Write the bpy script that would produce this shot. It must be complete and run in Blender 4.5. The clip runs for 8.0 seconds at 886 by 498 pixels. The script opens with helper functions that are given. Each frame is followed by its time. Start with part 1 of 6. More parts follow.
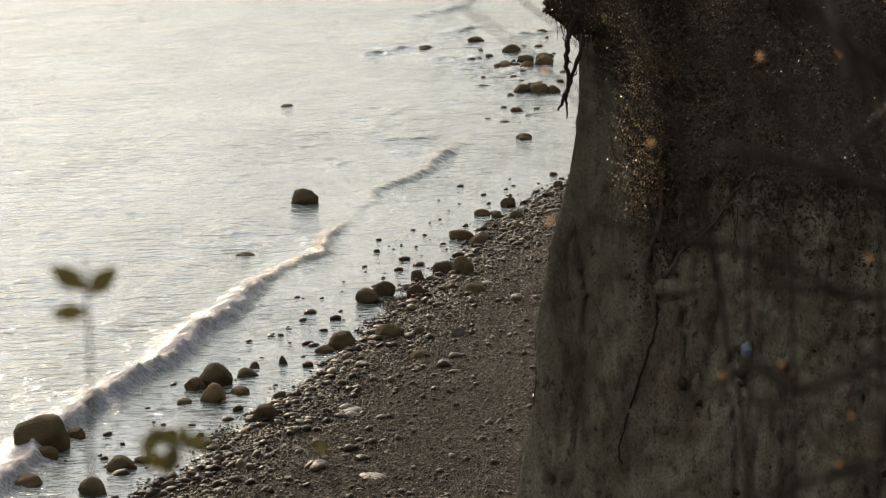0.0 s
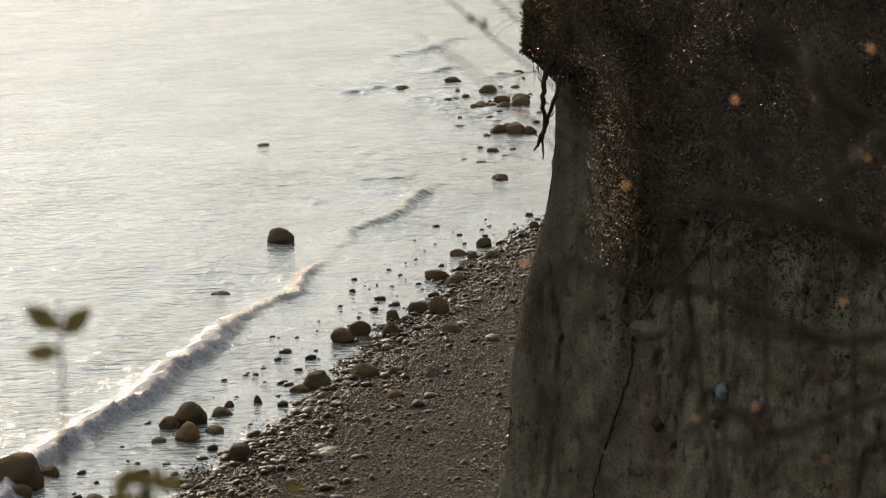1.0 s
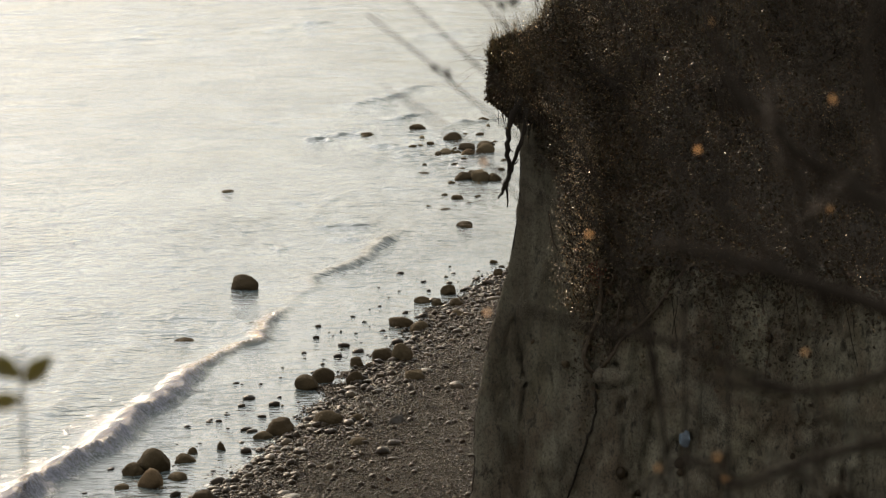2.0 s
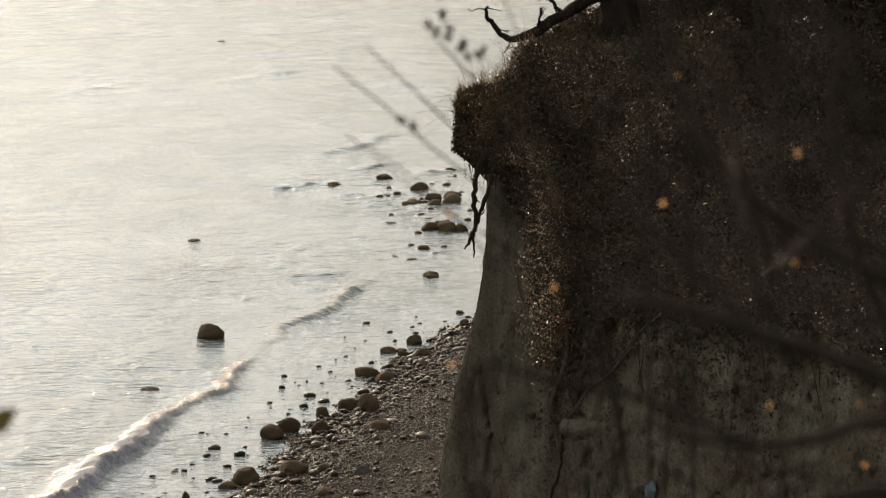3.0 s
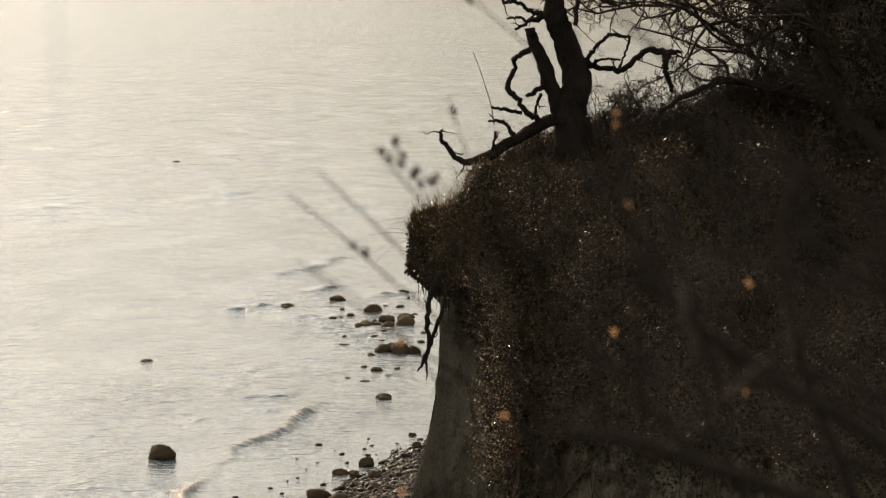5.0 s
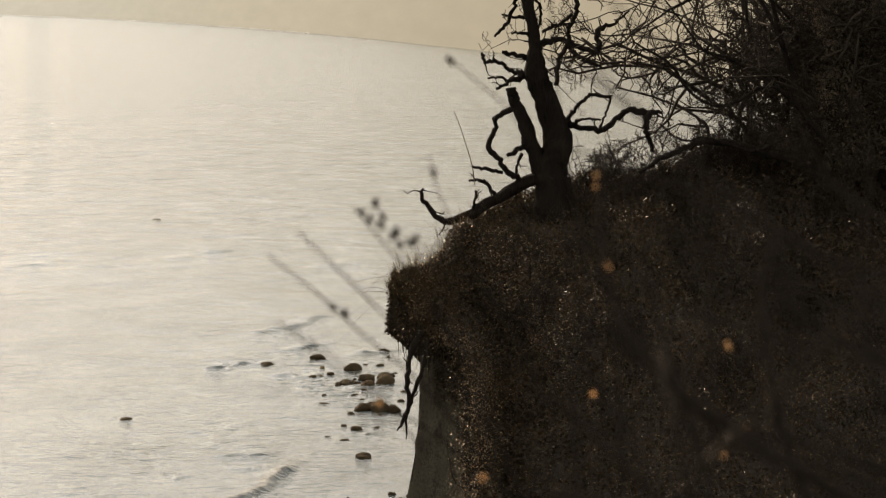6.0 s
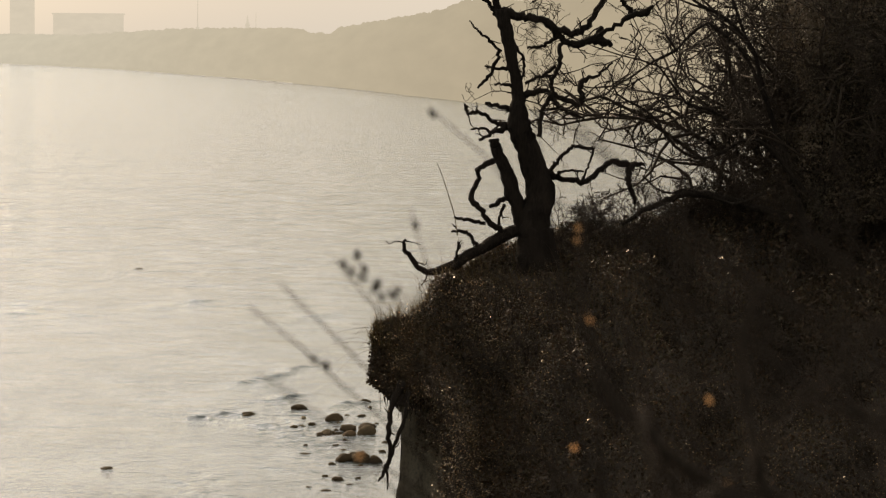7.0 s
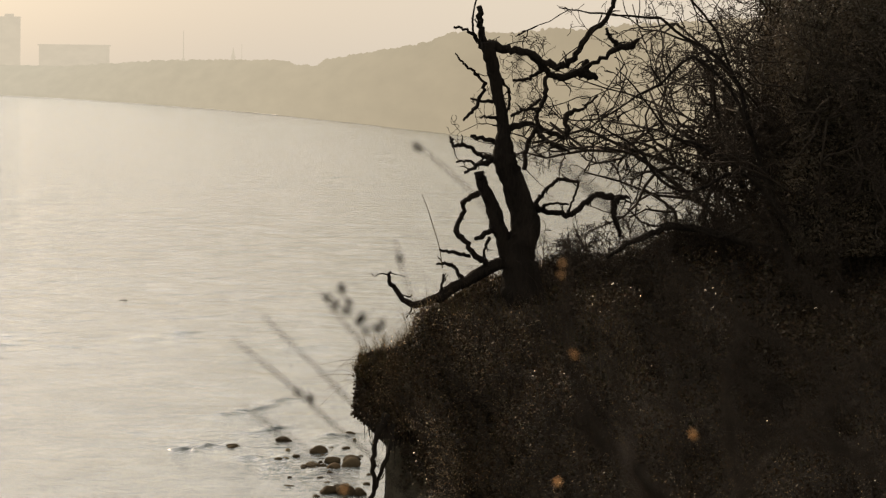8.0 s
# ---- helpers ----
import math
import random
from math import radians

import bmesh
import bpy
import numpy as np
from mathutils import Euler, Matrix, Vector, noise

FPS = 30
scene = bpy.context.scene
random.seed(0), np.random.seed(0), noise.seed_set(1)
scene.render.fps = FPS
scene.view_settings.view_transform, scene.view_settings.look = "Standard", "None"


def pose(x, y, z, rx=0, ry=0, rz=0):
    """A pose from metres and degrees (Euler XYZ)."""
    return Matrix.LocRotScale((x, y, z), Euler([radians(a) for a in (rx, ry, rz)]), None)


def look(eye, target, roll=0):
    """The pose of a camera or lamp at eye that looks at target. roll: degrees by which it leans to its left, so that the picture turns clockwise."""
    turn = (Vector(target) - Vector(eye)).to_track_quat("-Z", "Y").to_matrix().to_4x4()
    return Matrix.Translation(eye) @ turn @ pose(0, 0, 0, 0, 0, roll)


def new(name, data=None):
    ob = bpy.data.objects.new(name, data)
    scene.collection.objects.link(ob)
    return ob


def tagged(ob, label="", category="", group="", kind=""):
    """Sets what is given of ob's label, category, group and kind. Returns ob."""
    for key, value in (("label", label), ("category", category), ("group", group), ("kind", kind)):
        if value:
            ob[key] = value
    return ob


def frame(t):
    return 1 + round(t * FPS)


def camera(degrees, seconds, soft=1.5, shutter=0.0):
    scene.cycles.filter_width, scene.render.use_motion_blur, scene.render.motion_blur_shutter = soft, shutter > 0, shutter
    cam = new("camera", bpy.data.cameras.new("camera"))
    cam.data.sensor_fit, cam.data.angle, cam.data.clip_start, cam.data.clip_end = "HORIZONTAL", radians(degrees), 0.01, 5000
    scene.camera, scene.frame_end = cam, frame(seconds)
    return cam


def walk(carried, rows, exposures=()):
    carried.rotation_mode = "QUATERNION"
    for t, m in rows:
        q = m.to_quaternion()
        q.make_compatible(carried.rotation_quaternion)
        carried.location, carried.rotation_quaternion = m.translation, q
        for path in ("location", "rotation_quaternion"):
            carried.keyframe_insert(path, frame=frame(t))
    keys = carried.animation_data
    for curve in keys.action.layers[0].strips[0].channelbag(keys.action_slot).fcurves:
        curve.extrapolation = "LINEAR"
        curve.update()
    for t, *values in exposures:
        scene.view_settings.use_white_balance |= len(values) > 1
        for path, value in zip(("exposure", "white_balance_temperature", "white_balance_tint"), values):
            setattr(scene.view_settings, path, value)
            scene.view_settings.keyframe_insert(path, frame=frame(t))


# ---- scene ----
cam = camera(16, 8.0, soft=1.25)
cam.data.dof.use_dof = True
cam.data.dof.focus_distance = 55.0
cam.data.dof.aperture_fstop = 11.0

PIVOT = Vector((0, -0.15, 18))


def aim(yaw, pitch, roll):
    """A telephoto lens on a head that tilts and pans about a pivot 15 cm behind it."""
    y, p = radians(yaw), radians(pitch)
    ahead = Vector((math.sin(y) * math.cos(p), math.cos(y) * math.cos(p), math.sin(p)))
    eye = PIVOT + 0.15 * ahead
    return look(eye, eye + 40 * ahead, roll)


walk(cam, [(t, aim(*a)) for t, *a in (
    (0.0, 0.000, -10.350, -1.659),
    (0.5, 0.216, -10.030, -1.436),
    (1.0, 0.467, -9.635, -1.271),
    (1.5, 0.781, -9.220, -1.110),
    (3.0, 1.770, -7.891, -0.645),
    (3.5, 1.978, -7.401, -0.449),
    (4.0, 2.204, -6.831, -0.252),
    (4.5, 2.435, -6.224, -0.140),
    (5.0, 2.637, -5.678, -0.108),
    (6.5, 3.174, -4.111, 0.305),
    (7.0, 3.311, -3.683, 0.463),
    (7.5, 3.436, -3.351, 0.499),
    (8.0, 3.577, -3.092, 0.650),
)], exposures=[(0.0, 0.95, 6480, 8.3), (1.5, 0.96, 6500, 8.3), (4.5, 0.89, 6840, 11), (8.0, 0.62, 7220, 12.5)])

# ---- world, sun ----
SUN_AZ, SUN_EL = -22.0, 26.5   # degrees left of the view axis, above the horizon
world = bpy.data.worlds.new("hazy_evening_sky")
scene.world = world
world.use_nodes = True
wn = world.node_tree
sky = wn.nodes.new("ShaderNodeTexSky")
sky.sky_type, sky.sun_disc = "NISHITA", False
sky.sun_elevation, sky.sun_rotation = radians(SUN_EL), radians(SUN_AZ)
sky.air_density, sky.dust_density, sky.ozone_density = 1.0, 2.5, 1.0
sky_bg = wn.nodes["Background"]
wn.links.new(sky.outputs[0], sky_bg.inputs[0])
sky_bg.inputs[1].default_value = 0.012
# thin evening mist: a pale veil, brightening smoothly towards the low sun
where = wn.nodes.new("ShaderNodeTexCoord")
to_side = wn.nodes.new("ShaderNodeVectorMath")
to_side.operation = "DOT_PRODUCT"
az, el = radians(SUN_AZ), radians(SUN_EL)
to_sun = Vector((math.sin(az) * math.cos(el), math.cos(az) * math.cos(el), math.sin(el)))
to_side.inputs[1].default_value = to_sun
unit_ = wn.nodes.new("ShaderNodeMath")
unit_.operation, unit_.inputs[1].default_value, unit_.inputs[2].default_value = "MULTIPLY_ADD", 0.5, 0.5
veil = wn.nodes.new("ShaderNodeValToRGB")
stops = ((0.0, (0.395, 0.395, 0.40)), (0.5, (0.43, 0.43, 0.42)), (0.8, (0.41, 0.405, 0.385)), (0.905, (0.34, 0.34, 0.325)),
         (0.942, (0.29, 0.29, 0.285)), (0.952, (1.66, 1.44, 1.02)), (0.96, (2.6, 2.26, 1.56)), (0.98, (3.0, 2.59, 1.76)), (1.0, (3.3, 2.84, 1.92)))
veil.color_ramp.interpolation = "B_SPLINE"
while len(veil.color_ramp.elements) < len(stops):
    veil.color_ramp.elements.new(0.5)
for stop, (pos_, col_) in zip(veil.color_ramp.elements, stops):
    stop.position, stop.color = pos_, (*col_, 1)
mist = wn.nodes.new("ShaderNodeBackground")
both = wn.nodes.new("ShaderNodeAddShader")
wn.links.new(where.outputs["Generated"], to_side.inputs[0])
wn.links.new(to_side.outputs["Value"], unit_.inputs[0])
wn.links.new(unit_.outputs[0], veil.inputs["Fac"])
wn.links.new(veil.outputs["Color"], mist.inputs[0])
mist.inputs[1].default_value = 1.0
wn.links.new(sky_bg.outputs[0], both.inputs[0])
wn.links.new(mist.outputs[0], both.inputs[1])
wn.links.new(both.outputs[0], wn.nodes["World Output"].inputs["Surface"])
sun_data = bpy.data.lights.new("sun", "SUN")
sun_data.energy, sun_data.angle, sun_data.color = 1.95, radians(9.0), (1.0, 0.78, 0.55)
sun = new("sun", sun_data)
sun.matrix_world = look(to_sun * 400, (0, 0, 0))


# ---- materials ----
class Nodes:
    """A short way to write node trees."""

    def __init__(self, name):
        self.mat = bpy.data.materials.new(name)
        self.mat.use_nodes = True
        self.tree = self.mat.node_tree
        self.bsdf = self.tree.nodes["Principled BSDF"]

    def add(self, kind, **values):
        node = self.tree.nodes.new("ShaderNode" + kind)
        for key, value in values.items():
            if key == "operation":
                node.operation = value
            elif key == "blend":
                node.blend_type = value
            elif key == "data_type":
                node.data_type = value
            elif key == "attribute":
                node.attribute_name = value
            else:
                node.inputs[key].default_value = value
        return node

    def link(self, a, b):
        self.tree.links.new(a, b)

    def coords(self, scale=(1, 1, 1)):
        geo = self.add("NewGeometry")
        m = self.add("Mapping", Scale=scale)
        self.link(geo.outputs["Position"], m.inputs["Vector"])
        return m.outputs["Vector"]

    def noise(self, vec, scale, detail=5.0, rough=0.6):
        n = self.add("TexNoise", Scale=scale, Detail=detail, Roughness=rough)
        self.link(vec, n.inputs["Vector"])
        return n.outputs["Fac"]

    def ramp(self, fac, stops):
        r = self.add("ValToRGB")
        e = r.color_ramp.elements
        while len(e) < len(stops):
            e.new(0.5)
        for el_, (pos, col) in zip(e, stops):
            el_.position, el_.color = pos, (*col, 1)
        self.link(fac, r.inputs["Fac"])
        return r.outputs["Color"]

    def mix(self, fac, a, b, blend="MIX"):
        m = self.add("MixRGB", blend=blend)
        for sock, v in zip(m.inputs, (fac, a, b)):
            if isinstance(v, (int, float)):
                sock.default_value = v
            elif isinstance(v, tuple):
                sock.default_value = (*v, 1)
            else:
                self.link(v, sock)
        return m.outputs["Color"]

    def bump(self, height, strength, distance):
        b = self.add("Bump", Strength=strength, Distance=distance)
        self.link(height, b.inputs["Height"])
        self.link(b.outputs["Normal"], self.bsdf.inputs["Normal"])
        return b

    def set(self, **values):
        for key, value in values.items():
            sock = self.bsdf.inputs[key.replace("_", " ")]
            if hasattr(value, "links"):
                self.link(value, sock)
            else:
                sock.default_value = (*value, 1) if isinstance(value, tuple) else value
        return self.mat


def mat_water():
    n = Nodes("sea_water")
    fine = n.noise(n.coords((2.9, 4.6, 1)), 1.0, 3.0, 0.5)
    swell = n.noise(n.coords((0.55, 1.3, 1)), 1.0, 4.0, 0.55)
    far = n.noise(n.coords((0.2, 0.3, 1)), 1.0, 3.0, 0.6)
    wide = n.noise(n.coords((0.085, 0.065, 1)), 1.0, 3.0, 0.6)
    open_sea = n.noise(n.coords((0.03, 0.017, 1)), 1.0, 3.0, 0.6)
    chop = n.noise(n.coords((1.1, 2.3, 1)), 1.0, 3.0, 0.55)
    mid = n.noise(n.coords((0.14, 0.13, 1)), 1.0, 3.0, 0.6)
    xyz = n.add("SeparateXYZ")   # longer waves farther from the shore
    n.link(n.coords(), xyz.inputs[0])
    offshore = n.add("MapRange")
    n.link(xyz.outputs["Y"], offshore.inputs["Value"])
    for key, value in (("From Min", 125.0), ("From Max", 330.0), ("To Min", 0.12), ("To Max", 1.0)):
        offshore.inputs[key].default_value = value
    def sharp(vec):
        """Noise folded into narrow crests."""
        folded = n.add("Math", operation="MULTIPLY_ADD")
        n.link(n.noise(vec, 1.0, 2.0, 0.5), folded.inputs[0])
        folded.inputs[1].default_value, folded.inputs[2].default_value = 4.0, -2.0
        size = n.add("Math", operation="ABSOLUTE")
        n.link(folded.outputs[0], size.inputs[0])
        crest_ = n.add("Math", operation="SUBTRACT")
        crest_.use_clamp = True
        crest_.inputs[0].default_value = 1.0
        n.link(size.outputs[0], crest_.inputs[1])
        return crest_.outputs[0]

    lively = n.add("Attribute", attribute="lively").outputs["Fac"]
    shore_chop = n.add("Math", operation="MULTIPLY")
    n.link(sharp(n.coords((0.75, 1.7, 1))), shore_chop.inputs[0])
    n.link(lively, shore_chop.inputs[1])
    streaks = sharp(n.coords((0.16, 0.2, 1)))
    gust = n.ramp(n.noise(n.coords((0.22, 0.11, 1)), 1.0, 4.0, 0.6), [(0.36, (0.75,) * 3), (0.62, (1.15,) * 3)])
    last = None
    for height, distance in ((open_sea, 1.3), (wide, 0.9), (mid, 0.9), (far, 0.55), (streaks, 0.3), (shore_chop.outputs[0], 0.045), (swell, 0.07), (chop, 0.05), (fine, 0.065)):
        b = n.add("Bump", Strength=1.0, Distance=distance)
        if distance > 0.2:
            grown = n.add("Math", operation="MULTIPLY")
            n.link(height, grown.inputs[0])
            n.link(offshore.outputs[0], grown.inputs[1])
            height = grown.outputs[0]
        else:   # gusts: livelier and calmer water side by side
            grown = n.add("Math", operation="MULTIPLY")
            n.link(height, grown.inputs[0])
            n.link(gust, grown.inputs[1])
            height = grown.outputs[0]
        n.link(height, b.inputs["Height"])
        if last:
            n.link(last.outputs["Normal"], b.inputs["Normal"])
        last = b
    foam = n.add("Attribute", attribute="foam").outputs["Fac"]
    speck = n.noise(n.coords((1, 1, 1)), 10.0, 5.0, 0.75)
    froth = n.add("Math", operation="MULTIPLY")
    n.link(speck, froth.inputs[0])
    n.link(foam, froth.inputs[1])
    b = n.add("Bump", Strength=1.0, Distance=0.09)
    n.link(froth.outputs[0], b.inputs["Height"])
    n.link(last.outputs["Normal"], b.inputs["Normal"])
    n.link(b.outputs["Normal"], n.bsdf.inputs["Normal"])
    edge = n.add("Math", operation="MULTIPLY_ADD")
    n.link(speck, edge.inputs[0])
    edge.inputs[1].default_value, edge.inputs[2].default_value = 6.0, -3.5
    tot = n.add("Math", operation="MULTIPLY_ADD")
    n.link(foam, tot.inputs[0])
    tot.inputs[1].default_value = 1.7
    n.link(edge.outputs[0], tot.inputs[2])
    tot.use_clamp = True
    near_ = n.add("Math", operation="MULTIPLY")
    near_.use_clamp = True
    n.link(foam, near_.inputs[0])
    near_.inputs[1].default_value = 3.0
    mask = n.add("Math", operation="MULTIPLY")
    mask.use_clamp = True
    n.link(tot.outputs[0], mask.inputs[0])
    n.link(near_.outputs[0], mask.inputs[1])
    lit_sand = n.add("Attribute", attribute="churned_sand").outputs["Fac"]
    murk = n.noise(n.coords((0.05, 0.05, 1)), 1.0, 3.0)
    deep = n.ramp(murk, [(0.3, (0.08, 0.10, 0.104)), (0.7, (0.115, 0.13, 0.122))])
    # gold of the sunlit crest painted into the water, along with stirred-up sand
    deep = n.mix(lit_sand, deep, (0.36, 0.24, 0.11))
    # foam coloured dark lilac: shade of the breaker's front is in this colour
    col = n.mix(mask.outputs[0], deep, n.ramp(speck, [(0.38, (0.10, 0.105, 0.135)), (0.62, (0.32, 0.325, 0.38))]))
    rough = n.mix(mask.outputs[0], (0.1,) * 3, (0.9,) * 3)
    return n.set(Base_Color=col, Roughness=rough, IOR=1.333, Specular_IOR_Level=0.7)


def mat_pebble(name, dark=1.0, wet=0.45, grain=40.0, relief=0.02, tint=(1, 0.88, 0.7), gloss=0.25):
    n = Nodes(name)
    rnd = n.add("NewGeometry").outputs["Random Per Island"]
    obj = n.add("ObjectInfo").outputs["Random"]
    both = n.add("Math", operation="ADD")
    n.link(rnd, both.inputs[0])
    n.link(obj, both.inputs[1])
    fr = n.add("Math", operation="FRACT")
    n.link(both.outputs[0], fr.inputs[0])
    base = n.ramp(fr.outputs[0], [(0.0, (0.10, 0.085, 0.07)), (0.35, (0.17, 0.15, 0.125)), (0.6, (0.12, 0.1, 0.08)), (0.88, (0.26, 0.23, 0.2)), (0.955, (0.48, 0.45, 0.4)), (1.0, (0.17, 0.1, 0.07))])
    mott = n.noise(n.coords(), 22.0, 5.0)
    col = n.mix(0.5, base, n.ramp(mott, [(0.35, (0.35,) * 3), (0.7, (1.0,) * 3)]), "MULTIPLY")
    col = n.mix(1.0, col, tuple(dark * c for c in tint), "MULTIPLY")
    n.bump(n.noise(n.coords(), grain, 6.0, 0.65), 0.6, relief)
    n.bsdf.inputs["Specular IOR Level"].default_value = gloss
    return n.set(Base_Color=col, Roughness=wet, IOR=1.45)


def mat_sand():
    n = Nodes("shingle_sand")
    a = n.noise(n.coords(), 1.2, 4.0)
    b = n.noise(n.coords(), 28.0, 4.0)
    grit = n.add("TexVoronoi", Scale=15.0)
    n.link(n.coords((0.8, 1, 1)), grit.inputs["Vector"])
    each = n.add("SeparateColor")
    n.link(grit.outputs["Color"], each.inputs[0])
    stone = n.ramp(each.outputs[0], [(0.0, (0.4,) * 3), (0.6, (0.95, 0.9, 0.85)), (0.85, (1.25, 1.2, 1.1)), (1.0, (2.0, 1.9, 1.75))])
    col = n.mix(0.6, n.ramp(a, [(0.3, (0.041, 0.036, 0.029)), (0.7, (0.071, 0.061, 0.049))]), n.ramp(b, [(0.35, (0.3,) * 3), (0.7, (1.0,) * 3)]), "MULTIPLY")
    col = n.mix(0.9, col, stone, "MULTIPLY")
    dome = n.add("Math", operation="MULTIPLY_ADD")
    n.link(grit.outputs["Distance"], dome.inputs[0])
    dome.inputs[1].default_value, dome.inputs[2].default_value = -1.0, 1.0
    n.bump(n.mix(0.25, dome.outputs[0], b), 1.0, 0.09)
    n.bsdf.inputs["Specular IOR Level"].default_value = 0.1
    return n.set(Base_Color=col, Roughness=0.9)


def mat_clay():
    n = Nodes("boulder_clay")
    streak = n.noise(n.coords((3.2, 1.5, 0.45)), 1.1, 6.0, 0.65)
    blot = n.noise(n.coords((1, 1, 0.7)), 1.1, 6.0, 0.7)
    moss = n.noise(n.coords((1.4, 1, 0.6)), 0.8, 5.0, 0.65)
    pits = n.noise(n.coords((1.3, 1, 0.6)), 7.0, 6.0, 0.7)
    crumb = n.noise(n.coords((1.2, 1, 0.8)), 26.0, 5.0, 0.75)
    col = n.ramp(streak, [(0.3, (0.085, 0.071, 0.05)), (0.5, (0.134, 0.126, 0.1)), (0.75, (0.212, 0.21, 0.178))])
    col = n.mix(n.ramp(moss, [(0.45, (0,) * 3), (0.7, (0.8,) * 3)]), col, (0.12, 0.112, 0.075))
    col = n.mix(n.ramp(blot, [(0.47, (0,) * 3), (0.62, (0.9,) * 3)]), col, (0.08, 0.062, 0.042))
    # shade in pits and crumbs painted darker, their raised spots lighter
    col = n.mix(0.85, col, n.ramp(pits, [(0.36, (0.2,) * 3), (0.44, (1.0,) * 3), (0.62, (1.0,) * 3), (0.7, (1.3,) * 3)]), "MULTIPLY")
    col = n.mix(0.9, col, n.ramp(crumb, [(0.34, (0.3,) * 3), (0.5, (1.0,) * 3), (0.7, (1.25,) * 3)]), "MULTIPLY")
    col = n.mix(1.0, col, (1.80, 1.68, 1.50), "MULTIPLY")
    xyz = n.add("SeparateXYZ")   # darker olive-brown along the seaward edge
    n.link(n.coords(), xyz.inputs[0])
    reach = n.add("Math", operation="MULTIPLY_ADD")
    n.link(n.noise(n.coords((1.2, 1, 0.35)), 1.3, 5.0, 0.65), reach.inputs[0])
    reach.inputs[1].default_value = -2.2
    n.link(xyz.outputs["X"], reach.inputs[2])
    span = n.add("MapRange")
    n.link(reach.outputs[0], span.inputs["Value"])
    span.inputs["From Min"].default_value, span.inputs["From Max"].default_value = 1.5, 2.3
    span.inputs["To Min"].default_value, span.inputs["To Max"].default_value = 1.0, 0.0
    by_height = n.add("MapRange")   # stronger higher up the face, weaker downwards
    n.link(xyz.outputs["Z"], by_height.inputs["Value"])
    for key, value in (("From Min", 7.5), ("From Max", 10.5), ("To Min", 0.2), ("To Max", 0.8)):
        by_height.inputs[key].default_value = value
    drab = n.add("Math", operation="MULTIPLY")
    n.link(span.outputs[0], drab.inputs[0])
    n.link(by_height.outputs[0], drab.inputs[1])
    col = n.mix(drab.outputs[0], col, n.mix(0.55, (0.07, 0.06, 0.04), n.mix(1.0, col, (0.5, 0.46, 0.36), "MULTIPLY")))
    h = n.mix(0.5, n.mix(0.4, streak, blot), n.mix(0.5, pits, crumb))
    n.bump(h, 1.0, 0.45)
    return n.set(Base_Color=col, Roughness=0.9)


def mat_plain(name, c1, c2, scale, rough=0.8, bump=0.03, stretch=(1, 1, 1), strength=0.7):
    n = Nodes(name)
    f = n.noise(n.coords(stretch), scale, 5.0, 0.65)
    g = n.noise(n.coords(stretch), scale * 0.13, 3.0)
    col = n.mix(0.4, n.ramp(f, [(0.3, c1), (0.7, c2)]), n.ramp(g, [(0.3, c1), (0.7, c2)]))
    n.bump(f, strength, bump)
    return n.set(Base_Color=col, Roughness=rough)


def mat_leaf(name, cols, rough=0.28, through_=0.35):
    n = Nodes(name)
    rnd = n.add("NewGeometry").outputs["Random Per Island"]
    k = len(cols) - 1
    col = n.ramp(rnd, [(i / k, c) for i, c in enumerate(cols)])
    patchy = n.noise(n.coords(), 1.7, 3.0)
    col = n.mix(0.75, col, n.ramp(patchy, [(0.35, (0.45, 0.47, 0.45)), (0.65, (1.45, 1.3, 1.15))]), "MULTIPLY")
    blot = n.noise(n.coords(), 60.0, 3.0)
    col = n.mix(0.5, col, n.ramp(blot, [(0.3, (0.45,) * 3), (0.7, (1.0,) * 3)]), "MULTIPLY")
    n.set(Base_Color=col, Roughness=rough, IOR=1.45)
    tr = n.add("BsdfTranslucent")
    n.link(col, tr.inputs["Color"])
    mx = n.add("MixShader", Fac=through_)
    n.link(n.bsdf.outputs[0], mx.inputs[1])
    n.link(tr.outputs[0], mx.inputs[2])
    n.link(mx.outputs[0], n.tree.nodes["Material Output"].inputs["Surface"])
    return n.mat


def mat_haze_glow(name, base, strength, *stops):
    """Plain backdrop of far land, its haze painted as a glow that pales with distance: stops of metres and colour."""
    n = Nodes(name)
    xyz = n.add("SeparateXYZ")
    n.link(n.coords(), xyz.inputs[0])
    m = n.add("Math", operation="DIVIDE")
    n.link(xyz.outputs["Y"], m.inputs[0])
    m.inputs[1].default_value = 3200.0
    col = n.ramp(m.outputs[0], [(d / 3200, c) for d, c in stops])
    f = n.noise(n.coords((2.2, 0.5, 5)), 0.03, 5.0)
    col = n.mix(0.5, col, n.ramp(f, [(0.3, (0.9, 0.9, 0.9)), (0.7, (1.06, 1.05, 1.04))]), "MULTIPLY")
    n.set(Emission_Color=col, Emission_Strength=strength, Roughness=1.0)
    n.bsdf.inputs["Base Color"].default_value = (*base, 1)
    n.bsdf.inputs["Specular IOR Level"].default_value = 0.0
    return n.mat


WATER, SAND, CLAY = mat_water(), mat_sand(), mat_clay()
PEBBLE = mat_pebble("wet_pebbles", 0.19, 0.36, tint=(1, 0.8, 0.55), gloss=0.13)
BOULDER = mat_pebble("wet_boulder_stone", 0.5, 0.75, 7.0, 0.12, (1, 0.85, 0.58), 0.05)
PALE = mat_pebble("pale_stone", 0.33, 0.5, 7.0, 0.06, (1, 0.97, 0.92), 0.3)
SOIL = mat_plain("root_soil", (0.018, 0.014, 0.009), (0.045, 0.032, 0.021), 7.0, 0.95, 0.08)
